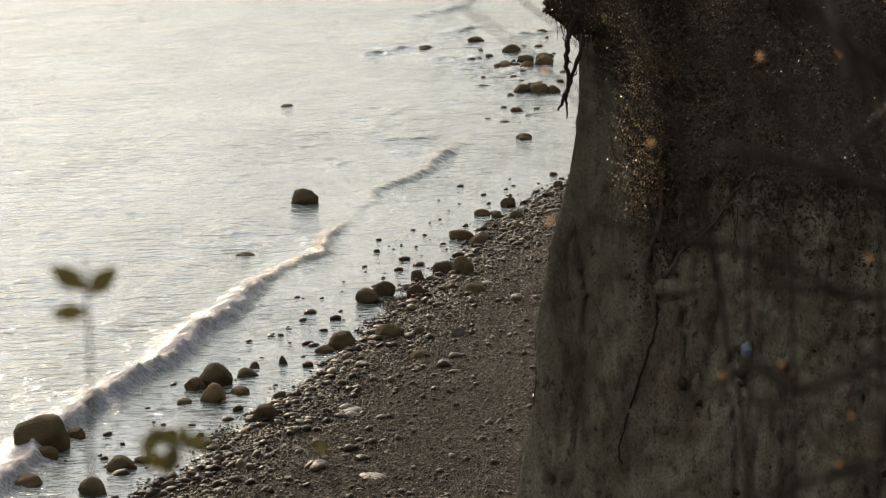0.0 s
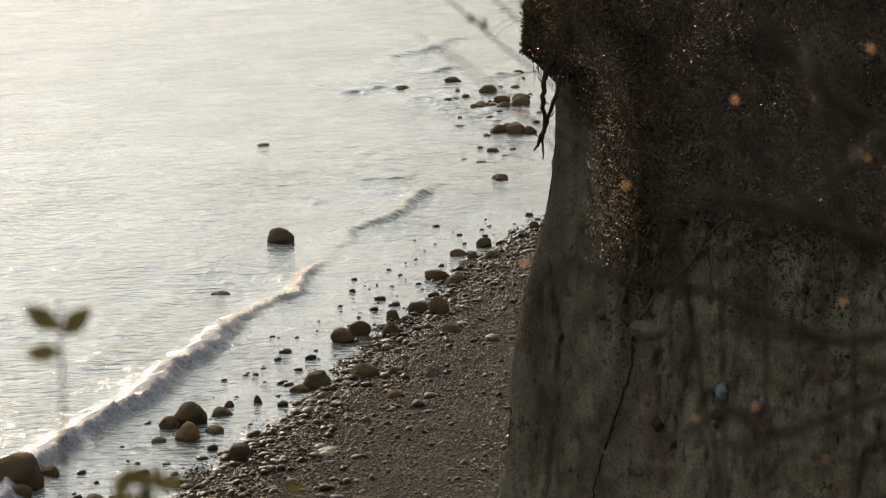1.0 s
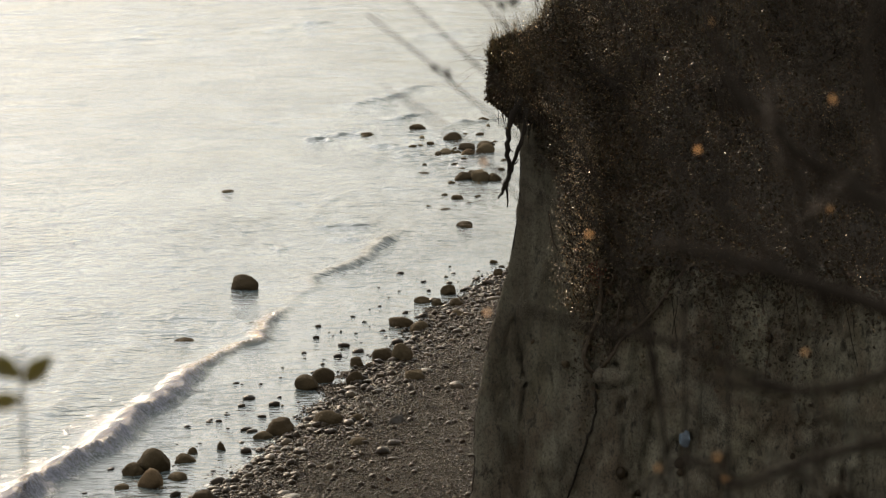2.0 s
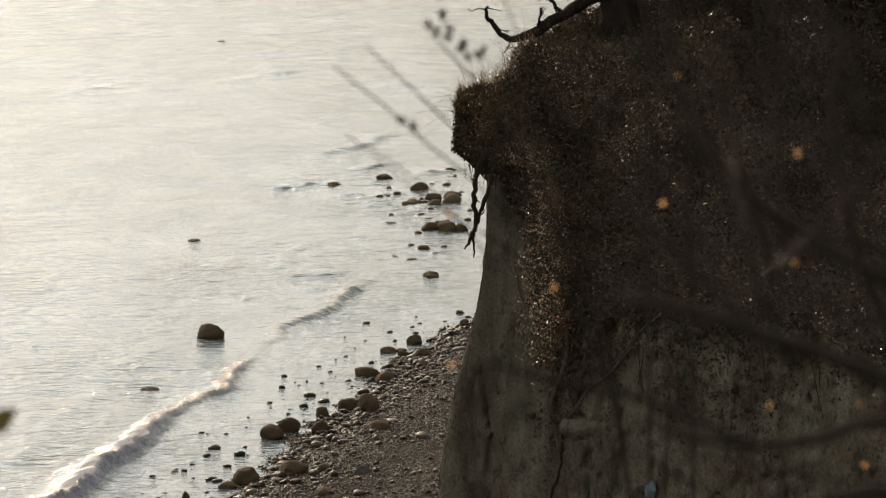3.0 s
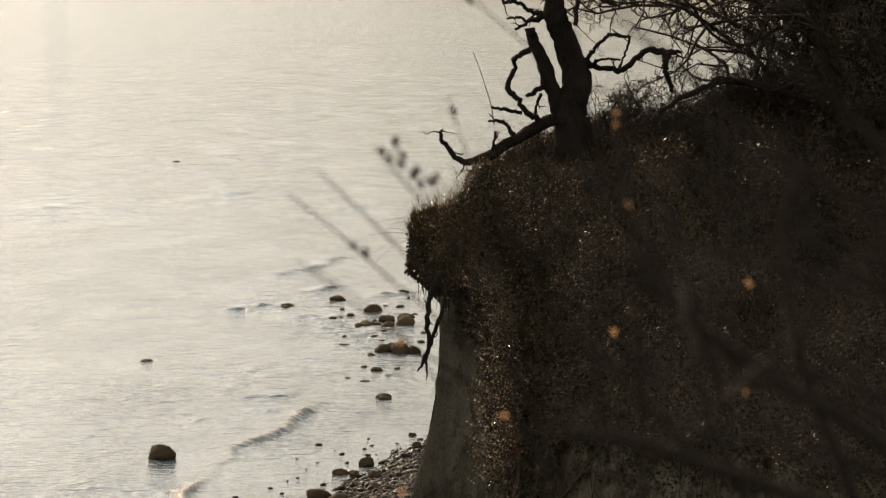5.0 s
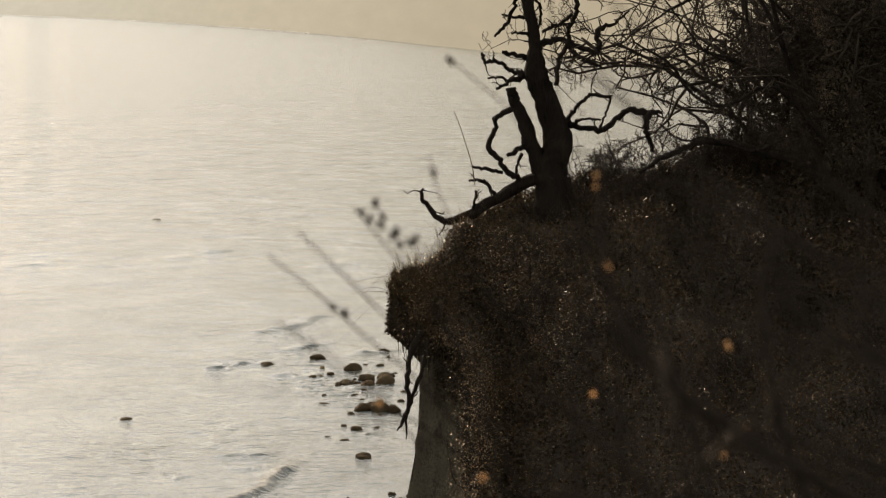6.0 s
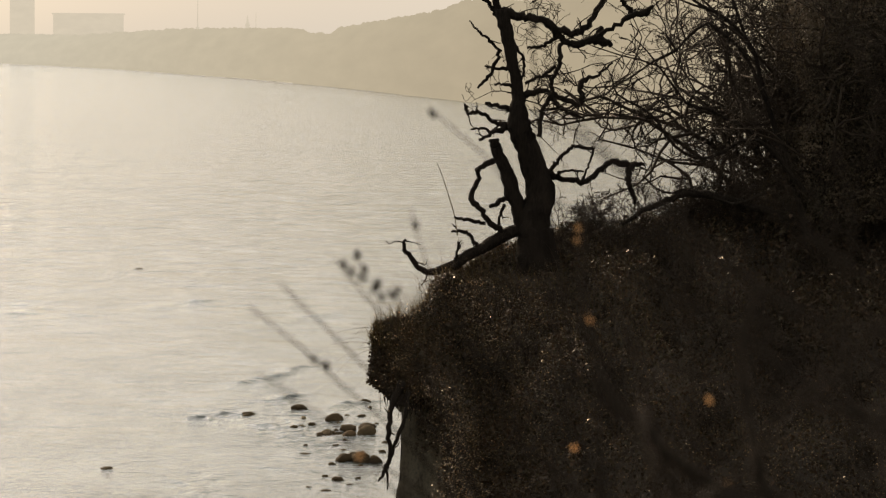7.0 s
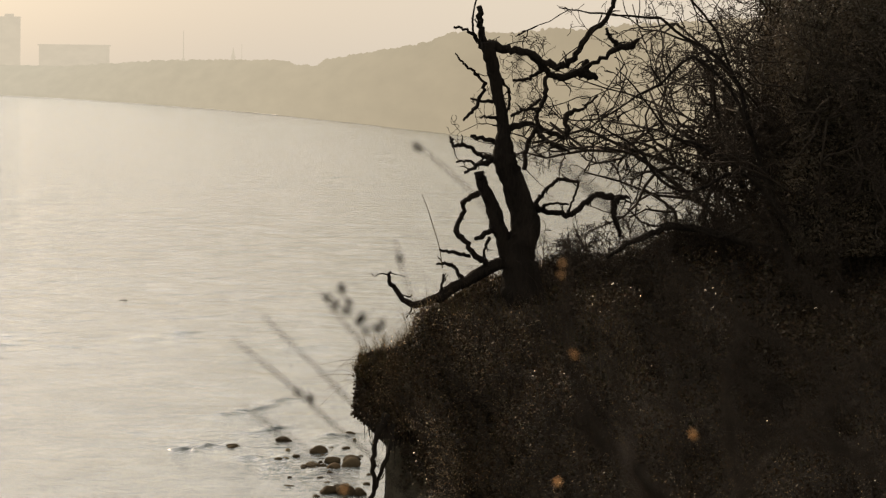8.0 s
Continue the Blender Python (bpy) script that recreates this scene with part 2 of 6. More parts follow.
BARK = mat_plain("dead_bark", (0.009, 0.007, 0.0055), (0.032, 0.025, 0.018), 30.0, 0.95, 0.12, (1, 1, 0.2), 1.0)
TWIG = mat_plain("twig_bark", (0.018, 0.0135, 0.0095), (0.044, 0.033, 0.023), 40.0, 0.75, 0.004)
ROOT = mat_plain("root_bark", (0.008, 0.006, 0.0045), (0.022, 0.017, 0.012), 30.0, 0.85, 0.01)
ROOT_DRY = mat_plain("dry_root_bark", (0.03, 0.022, 0.015), (0.08, 0.06, 0.041), 30.0, 0.6, 0.006)
IVY = mat_leaf("bramble_and_ivy_leaves", [(0.048, 0.037, 0.024), (0.06, 0.042, 0.026), (0.051, 0.046, 0.025), (0.076, 0.048, 0.029), (0.054, 0.039, 0.026)], 0.42, 0.22)
IVY.node_tree.nodes["Principled BSDF"].inputs["Specular IOR Level"].default_value = 0.25
DEW = mat_plain("dew_wet_leaf_tips", (0.1, 0.07, 0.035), (0.2, 0.14, 0.07), 60.0, 0.3, 0.0003)
DEW.node_tree.nodes["Principled BSDF"].inputs["Specular Tint"].default_value = (1.0, 0.72, 0.42, 1)
# paler than the other ivy, to lift the shade inside the shrubs
CROWN = mat_leaf("shade_lift_ivy_leaves", [(0.115, 0.096, 0.074), (0.135, 0.11, 0.08), (0.12, 0.105, 0.076)], 0.5, 0.15)
CROWN.node_tree.nodes["Principled BSDF"].inputs["Specular IOR Level"].default_value = 0.2
# withered leaves, their gold paled to carry sunlight that misses them
SUN_GOLD = mat_leaf("withered_sun_gold_leaves", [(0.5, 0.33, 0.17), (0.66, 0.48, 0.28), (0.38, 0.21, 0.1), (0.75, 0.6, 0.4)], 0.4, 0.6)
RUST = mat_leaf("rust_red_leaves", [(0.13, 0.035, 0.018), (0.09, 0.025, 0.012), (0.16, 0.055, 0.025)], 0.5, 0.4)
GRASS = mat_leaf("dry_grass", [(0.16, 0.11, 0.05), (0.1, 0.075, 0.032), (0.07, 0.07, 0.025)], 0.5, 0.4)
GREEN = mat_leaf("green_leaves", [(0.04, 0.04, 0.012), (0.08, 0.072, 0.018)], 0.4, 0.5)
RUSSET = mat_leaf("russet_buds", [(0.56, 0.45, 0.33), (0.5, 0.39, 0.27)], 0.45, 0.85)
RUSSET.node_tree.nodes["Principled BSDF"].inputs["Specular Tint"].default_value = (1.0, 0.7, 0.42, 1)
# paler copy of the near twig bark, with sunlight put into its colour
SUNTWIG = mat_plain("sunlit_twig_bark", (0.045, 0.03, 0.018), (0.09, 0.06, 0.038), 60.0, 0.6, 0.002)
STALK = mat_plain("dead_stalks", (0.035, 0.024, 0.015), (0.1, 0.068, 0.04), 30.0, 0.7, 0.002)
WETTWIG = mat_plain("wet_dark_twig_bark", (0.012, 0.009, 0.007), (0.03, 0.023, 0.017), 60.0, 0.95, 0.002)
for dull in (BARK, TWIG, ROOT, ROOT_DRY, STALK):   # dry bark hardly shines
    dull.node_tree.nodes["Principled BSDF"].inputs["Specular IOR Level"].default_value = 0.12
WETTWIG.node_tree.nodes["Principled BSDF"].inputs["Specular IOR Level"].default_value = 0.08
TURF = mat_plain("cliff_top_turf", (0.03, 0.032, 0.012), (0.08, 0.07, 0.03), 5.0, 0.9, 0.05)
PLASTIC = mat_plain("blue_grey_plastic", (0.09, 0.13, 0.17), (0.17, 0.21, 0.26), 20.0, 0.35, 0.01)


# ---- mesh helpers ----
def finish(name, mesh, material, parent=None, label="", smooth=True):
    if smooth:
        mesh.polygons.foreach_set("use_smooth", [True] * len(mesh.polygons))
    for m in material if isinstance(material, (list, tuple)) else [material]:
        mesh.materials.append(m)
    ob = new(name, mesh)
    ob.parent = parent
    if label:
        ob["label"] = label
    return ob


def raw(name, verts, faces, material, parent=None, label="", smooth=True):
    mesh = bpy.data.meshes.new(name)
    mesh.from_pydata(np.asarray(verts).tolist(), [], faces)
    mesh.update()
    return finish(name, mesh, material, parent, label, smooth)


def part(name, bm, material, parent, label=""):
    mesh = bpy.data.meshes.new(name)
    bm.to_mesh(mesh)
    bm.free()
    return finish(name, mesh, material, parent, label, False)


def thing(name, label, category, group="", place=(0, 0, 0)):
    ob = new(name)
    ob.location = place
    return tagged(ob, label, category, group)


def vnoise(x, y, seed=0):
    """Smooth value noise of arrays, 0 to 1."""
    xi, yi = np.floor(x).astype(np.int64), np.floor(y).astype(np.int64)
    fx, fy = x - xi, y - yi
    fx, fy = fx * fx * (3 - 2 * fx), fy * fy * (3 - 2 * fy)

    def hashed(a, b):
        k = (a * 374761393 + b * 668265263 + seed * 974634777) & 0xFFFFFFFF
        k = ((k ^ (k >> 13)) * 1274126177) & 0xFFFFFFFF
        return ((k ^ (k >> 16)) & 0xFFFF) / 65535.0

    top = hashed(xi, yi) * (1 - fx) + hashed(xi + 1, yi) * fx
    low = hashed(xi, yi + 1) * (1 - fx) + hashed(xi + 1, yi + 1) * fx
    return top * (1 - fy) + low * fy


def fbm(x, y, octaves=4, seed=0, gain=0.5):
    total, amp, norm = 0, 1.0, 0
    for o in range(octaves):
        total = total + amp * vnoise(x * 2 ** o, y * 2 ** o, seed + o)
        norm += amp
        amp *= gain
    return total / norm


def grid_faces(rows, cols):
    r, c = np.meshgrid(np.arange(rows - 1), np.arange(cols - 1), indexing="ij")
    a = (r * cols + c).ravel()
    return np.stack([a, a + 1, a + cols + 1, a + cols], 1)


def sheet(name, X, Y, Z, material, parent=None, attributes=None):
    """A grid of points as one mesh."""
    rows, cols = X.shape
    mesh = bpy.data.meshes.new(name)
    f = grid_faces(rows, cols)
    mesh.vertices.add(rows * cols)
    mesh.vertices.foreach_set("co", np.stack([X, Y, Z], -1).astype(np.float32).ravel())
    mesh.loops.add(f.size)
    mesh.loops.foreach_set("vertex_index", f.astype(np.int32).ravel())
    mesh.polygons.add(len(f))
    mesh.polygons.foreach_set("loop_start", np.arange(0, f.size, 4, dtype=np.int32))
    mesh.update(calc_edges=True)
    mesh.validate()
    for key, values in (attributes or {}).items():
        at = mesh.attributes.new(key, "FLOAT", "POINT")
        at.data.foreach_set("value", values.astype(np.float32).ravel())
    return finish(name, mesh, material, parent)


def spread(fine_lo, fine_hi, step, lo, hi, growth=1.12):
    """Coordinates, fine in the middle and growing outwards."""
    mid = list(np.arange(fine_lo, fine_hi, step))
    s, v = step, fine_lo
    left = []
    while v > lo:
        s *= growth
        v -= s
        left.append(max(v, lo))
    s, v = step, mid[-1]
    right = []
    while v < hi:
        s *= growth
        v += s
        right.append(min(v, hi))
    return np.array(left[::-1] + mid + right)


def tube_data(paths, sides=5, ragged=0.0, rng=None):
    """Verts and faces of tapered tubes along paths of (x, y, z, radius)."""
    V, Fc, base = [], [], 0
    groups = {}
    for p in paths:
        groups.setdefault(len(p), []).append(p)
    for n, group in groups.items():
        p = np.asarray(group, float)
        m = len(p)
        d = np.gradient(p[..., :3], axis=1)
        d /= np.linalg.norm(d, axis=2)[..., None] + 1e-9
        ref = np.where(np.abs(d[..., 1:2]) < 0.9, np.array([0, 1.0, 0]), np.array([1.0, 0, 0]))
        u = np.cross(d, ref)
        u /= np.linalg.norm(u, axis=2)[..., None]
        w = np.cross(d, u)
        ang = 2 * math.pi * np.arange(sides) / sides
        r = np.repeat(p[..., 3:4], sides, axis=2)
        if ragged:
            r = r * (1 + rng.uniform(-ragged, ragged, r.shape))
        ring = p[:, :, None, :3] + r[..., None] * (np.cos(ang)[:, None] * u[:, :, None] + np.sin(ang)[:, None] * w[:, :, None])
        V.append(ring.reshape(-1, 3))
        k = np.arange(sides)
        one = [np.stack([i * sides + k, i * sides + (k + 1) % sides, (i + 1) * sides + (k + 1) % sides, (i + 1) * sides + k], 1) for i in range(n - 1)]
        quads = np.concatenate(one)[None] + (base + np.arange(m) * n * sides)[:, None, None]
        Fc += quads.reshape(-1, 4).tolist()
        starts = base + np.arange(m) * n * sides
        Fc += (starts[:, None] + k[::-1]).tolist() + (starts[:, None] + (n - 1) * sides + k).tolist()
        base += m * n * sides
    return np.concatenate(V), Fc


def smooth_path(pts, per=4):
    """Catmull-Rom through (x, y, z, radius)."""
    p = np.asarray(pts, float)
    p = np.vstack([2 * p[0] - p[1], p, 2 * p[-1] - p[-2]])
    out = []
    for i in range(1, len(p) - 2):
        for t in np.arange(per) / per:
            a, b, c, d = p[i - 1:i + 3]
            out.append(0.5 * (2 * b + (c - a) * t + (2 * a - 5 * b + 4 * c - d) * t ** 2 + (3 * b - a - 3 * c + d) * t ** 3))
    out.append(p[-2])
    out = np.array(out)
    out[:, 3] = np.maximum(out[:, 3], 0.0008)
    return out


def tube(name, pts, material, parent=None, label="", sides=6, per=4, wobble=0.0, ragged=0.08, seed=1):
    rng = np.random.RandomState(seed)
    p = smooth_path(pts, per)
    if wobble:
        p[1:-1, :3] += rng.uniform(-1, 1, (len(p) - 2, 3)) * np.minimum(wobble, p[1:-1, 3:4] * 0.9)
    V, Fc = tube_data([p], sides, ragged, rng)
    return raw(name, V, Fc, material, parent, label)


def stone_mesh(name, seed, detail=2, rough=0.25):
    """A weathered stone, about 1 across, its base near z = -0.5."""
    bm = bmesh.new()
    bmesh.ops.create_icosphere(bm, subdivisions=detail, radius=0.5)
    off = Vector((seed * 7.3, seed * 3.1, seed * 1.7))
    r = random.Random(int(seed * 100))
    cuts = []
    for _ in range(11):
        n = Vector((r.gauss(0, 1), r.gauss(0, 1), r.gauss(0, 0.8))).normalized()
        cuts.append((n, r.uniform(0.33, 0.47)))
    for v in bm.verts:
        for n, lim in cuts:   # worn flat faces
            over = v.co.dot(n) - lim
            if over > 0:
                v.co -= n * over * 0.95
        k = noise.noise(v.co * 1.7 + off) * rough + noise.noise(v.co * 4.1 + off) * rough * 0.4 + noise.noise(v.co * 9 + off) * rough * 0.18
        v.co *= 1.08 + k
    return bm


# ---- shore line and beach ----
def shore(y):
    """x of the water's edge at y."""
    return np.interp(y, [0, 70, 110, 116, 160, 400, 630, 860, 1047, 1207, 1519, 1987, 2477, 2798, 4700],
                     [-27, -6, 4, 6.5, 16, 70, 112, 95, 74, 57, 22, -49, -140, -218, -900])


def beach_height(x, y):
    d = (x - shore(y)) * 0.97
    base = np.where(d > 0, 0.085 * np.minimum(d, 22), np.maximum(0.05 * d, -3.5))
    base = base - 5.0 * np.clip((y - 300) / 300, 0, 1)
    near = np.exp(-np.abs(d) / 9)
    return base + near * ((fbm(x * 0.5, y * 0.35, 3, 5) - 0.5) * 0.16 + (fbm(x * 2.2, y * 2.2, 2, 9) - 0.5) * 0.06)


gx = spread(-16, 10, 0.14, -3500, 3500, 1.22)
gy = spread(60, 120, 0.22, -900, 4600, 1.1)
GX, GY = np.meshgrid(gx, gy)
ground = sheet("ground", GX, GY, beach_height(GX, GY), SAND)
tagged(ground, "dark damp sand and shingle beach sloping into the sea", "beach", kind="structure")

# ---- sea ----
def ridged(x, y, octaves, seed):
    """Sharp-crested ripples, -0.5 to 0.5."""
    total, amp, norm = 0, 1.0, 0
    for o in range(octaves):
        total = total + amp * (1 - np.abs(2 * vnoise(x * 2.1 ** o, y * 2.1 ** o, seed + o) - 1)) ** 1.5
        norm += amp
        amp *= 0.5
    return total / norm - 0.5


wx = spread(-17, 8, 0.08, -3800, 3800, 1.15)
wy = np.concatenate([spread(64, 168, 0.17, 20, 168, 1.045), spread(168.7, 262, 0.7, 168.6, 4700, 1.05)[1:]])
WX, WY = np.meshgrid(wx, wy)
CREST_Y = np.array([60, 75.7, 78, 80.5, 83.5, 86.5, 90, 93, 95.5, 98, 101, 102.5, 110, 113, 116.5, 118.5, 140])
CREST_X = np.array([-12, -9.3, -8.7, -8.1, -7.3, -6.7, -6.1, -5.7, -4.9, -4.0, -3.8, -3.4, -2.2, -0.9, -0.1, 0.4, 3.5])
crest = np.interp(WY, CREST_Y, CREST_X) + (vnoise(WY * 0.5, WY * 0, 3) - 0.5) * 0.45 + (vnoise(WY * 1.7, WY * 0, 8) - 0.5) * 0.22
d = WX - crest
tall = np.interp(WY, [58, 70, 80, 90, 93.5, 95, 99, 102, 104, 108, 112, 118, 120, 124], [0.12, 0.30, 0.33, 0.25, 0.16, 0.09, 0.14, 0.12, 0.02, 0.06, 0.16, 0.18, 0.06, 0])
tall = tall * (0.6 + 0.6 * fbm(WY * 0.6, WX * 0.4, 3, 21))
# a steep, shaded front towards the shore, a long low back
breaker = tall * 1.2 * np.where(d > 0, np.exp(-(d / 0.26) ** 2), np.exp(-(d / 0.7) ** 2))
run = np.interp(WY, [60, 72, 84, 90, 94, 96, 103, 110, 120], [1.0, 0.9, 0.7, 0.6, 0.35, 0.22, 0.25, 0.1, 0.1])
lump = fbm(WX * 3.2, WY * 2.2, 4, 33)
toe = run * (0.55 + 0.9 * fbm(WY * 1.3, WX * 0.7, 3, 37))
wash = np.clip(1 - d / np.maximum(toe, 0.05), 0, 1) * (d > -0.04)
foam = np.clip(wash * 1.5 - 0.1, 0, 1) * (0.35 + 0.9 * lump) * np.clip(tall * 9 - 0.3, 0, 1) * (WY < 106)
churned = np.exp(-((d + 1.6) / 1.1) ** 2) * np.clip((ridged(WX * 1.2, WY * 0.9, 3, 38) - 0.12) * 5, 0, 1) * (WY < 88) * 0.42
breaker = breaker + foam * (0.10 * lump + 0.12 * (fbm(WX * 6.5, WY * 4.0, 3, 36) - 0.4)) * (d > -0.1) + np.clip(wash, 0, 1) * tall * 0.5 * (fbm(WX * 4.2, WY * 2.6, 2, 39) - 0.5)
foam = np.maximum(foam, churned)
# streaky froth on the back of the breaker
back = np.exp(-((d + 0.15) / 0.3) ** 2) * (d < 0) * np.clip(tall * 6 - 0.2, 0, 1) * np.clip(1.6 * fbm(WX * 1.1, WY * 3.5, 3, 34) - 0.25, 0, 1) * (WY < 104)
foam = np.maximum(foam, np.clip(1.9 * back, 0, 1))
near = np.exp(-np.maximum(WY - 140, 0) / 160)
edge = np.clip((shore(WY) - WX) / 5, 0, 1)
calm = 0.35 + 0.65 * edge


def patch(x, y, wide_, deep_):
    return np.exp(-((WX - x) / wide_) ** 2 - ((WY - y) / deep_) ** 2)


# the mesh carries the ripples near the shore and the chop over the shoals
shoal = 2.0 * patch(3.0, 147, 3.2, 9) + 1.3 * patch(-1.5, 155, 2.5, 4) + 0.9 * patch(-6.3, 101, 1.8, 3.5) + 0.6 * patch(-3, 128, 2.5, 5)
close = np.exp(-(np.maximum(WY - 122, 0) / 20) ** 2) * np.exp(-(np.maximum(-17 - WX, 0) / 4) ** 2) + shoal
ripple = (fbm(WX * 0.8, WY * 1.1, 3, 40, 0.55) - 0.5) * 0.03 * calm * (0.15 + close)
ripple = ripple + ridged(WX * 0.8 + 0.06 * WY, WY * 1.4, 2, 45) * 0.024 * calm * (0.15 + close)
ripple = ripple + ridged(WX * 1.5 - 0.05 * WY, WY * 2.7, 3, 47) * 0.021 * (0.5 + 0.5 * edge) * np.clip(2.2 * fbm(WX * 0.35, WY * 0.2, 3, 52) - 0.5, 0.25, 1.2) * close
ripple = ripple + (fbm(WX * 0.16, WY * 0.42, 2, 50) - 0.5) * 0.045 * edge
ripple = ripple + shoal * ridged(WX * 0.9 + 0.06 * WY, WY * 1.15, 3, 49) * 0.08
lines = 0
for shift, size in ((-4.2, 0.05), (-8.5, 0.04), (1.9, 0.035)):   # lesser wavelets behind and before the breaker
    dd = d - shift + (vnoise(WY * 0.3, WY * 0, int(60 + shift)) - 0.5) * 2.5
    lines = lines + size * np.clip(vnoise(WY * 0.22, WY * 0, int(90 + shift)) * 2.4 - 1.0, 0, 1) * np.exp(-(dd / 0.4) ** 2)


def wavelet(x0, y0, x1, y1, high):
    """A short low wave from one end to the other, steeper on the near side."""
    run_ = math.hypot(x1 - x0, y1 - y0)
    ux, uy = (x1 - x0) / run_, (y1 - y0) / run_
    u = ((WX - x0) * ux + (WY - y0) * uy) / run_
    n_ = (WX - x0) * uy - (WY - y0) * ux + (vnoise(u * 5, u * 0, int(x0 * 7 + y0)) - 0.5) * 0.9
    wide_ = 0.15 + 1.3 * high if y0 < 170 else 0.3 + 2.0 * high
    body = np.clip(1 - (2 * u - 1) ** 2, 0, 1) ** 0.7 * (0.4 + 0.9 * vnoise(u * run_ * 1.6, u * 0, int(y0)))
    return high * body * np.where(n_ > 0, np.exp(-(n_ / wide_) ** 2), np.exp(-(n_ / (2.2 * wide_)) ** 2))


for row in ((-9.5, 103.8, -8.5, 103.7, 0.06), (-7.2, 102.5, -6.4, 102.3, 0.05), (-4.3, 116.9, -3.0, 116.7, 0.06), (-2.8, 122.6, 0.1, 123.0, 0.09), (-1.7, 118.7, -1.0, 119.4, 0.1),
            (0.2, 158.6, 2.8, 162.6, 0.22), (1.4, 146.6, 2.2, 143.6, 0.15), (-3.7, 151.6, -2.0, 151.0, 0.12), (-0.3, 133.9, 1.8, 133.3, 0.10), (-19.1, 204.5, -13.0, 217.0, 0.12),
            (-6.6, 97.9, -4.3, 96.9, 0.07), (-18.8, 215.7, -14.7, 218.2, 0.12), (-15.1, 207.0, -9.4, 211.8, 0.11), (-9.3, 210.9, -3.1, 224.2, 0.16), (1.6, 206.6, 6.6, 213.4, 0.16),
            (-1.7, 164.8, 2.9, 177.1, 0.2), (-2.6, 152.5, -0.2, 153.5, 0.16), (-0.8, 148.9, 0.8, 148.4, 0.14), (3.1, 155.7, 6.1, 159.3, 0.2)):
    lines = lines + wavelet(*row)
WZ = near * (breaker + ripple) + lines
lap = np.exp(-((WX - shore(WY) + 0.25) / 0.35) ** 2) * (fbm(WX * 1.5, WY * 1.5, 3, 70) > 0.55) * 0.35
foam = np.maximum(foam, lap * (WY < 130))
foam = np.maximum(foam, 0.5 * np.exp(-((WX - 3.6 - 0.9 * (WY - 141) / 4) / 0.7) ** 2) * np.exp(-((WY - 143) / 5) ** 2) * (lump > 0.5))
# band that takes the painted sun gold and sand, just behind the crest
lit_crest = np.clip(np.exp(-((d + 0.10) / 0.2) ** 2) * np.clip(tall * 8, 0, 1), 0, 1) * np.clip((108 - WY) / 8, 0.3, 1)
lively = np.clip(close, 0, 1.6) * np.clip(2.4 * fbm(WX * 0.3, WY * 0.16, 3, 52) - 0.6, 0.15, 1.2) * (0.45 + 0.55 * edge)
sea = sheet("water", WX, WY, WZ, WATER, attributes={"foam": foam * near, "churned_sand": lit_crest, "lively": lively})
tagged(sea, "pale calm sea with low foaming breakers and backlit ripples", "sea", kind="structure")


# ---- the headland: clay cliff, overhanging turf, vegetated slope ----
OFF_Z = [-1, 0, 3, 6.0, 6.7, 7.5, 8.4, 9.2, 9.9, 10.7, 11.3, 11.7, 12.3, 12.75, 12.95, 13.1, 13.5, 13.9, 14.15, 14.4]
OFF_X = [0.2, 0.3, 0.6, 0.97, 1.12, 1.25, 1.33, 1.47, 1.65, 1.87, 1.98, 2.03, 2.04, 2.04, 1.8, 1.6, 1.6, 1.63, 1.72, 1.9]


def brow(x):
    return np.interp(x, [1.5, 2.45, 2.8, 3.1, 4.2, 5, 6, 7, 9, 20], [13.0, 12.9, 11.4, 10.7, 10.75, 10.6, 10.9, 10.5, 10.4, 10.5])


def crest_z(x):
    return np.interp(x, [1.6, 1.74, 2.14, 2.58, 3.09, 3.7, 4.35, 5.34, 6.29, 7.33, 9.26, 12.07, 22],
                     [13.96, 13.96, 14.03, 14.15, 14.27, 14.61, 14.74, 15.0, 15.12, 15.45, 15.85, 16.08, 16.38])


def face_y(x):
    return 45.2 - 0.30 * (x - 2)


def crest_y(x):
    return face_y(x) + 0.1 * (brow(x) - 10) + 1.85 * (crest_z(x) - brow(x)) * np.clip(x - 1.7, 0.15, 1)


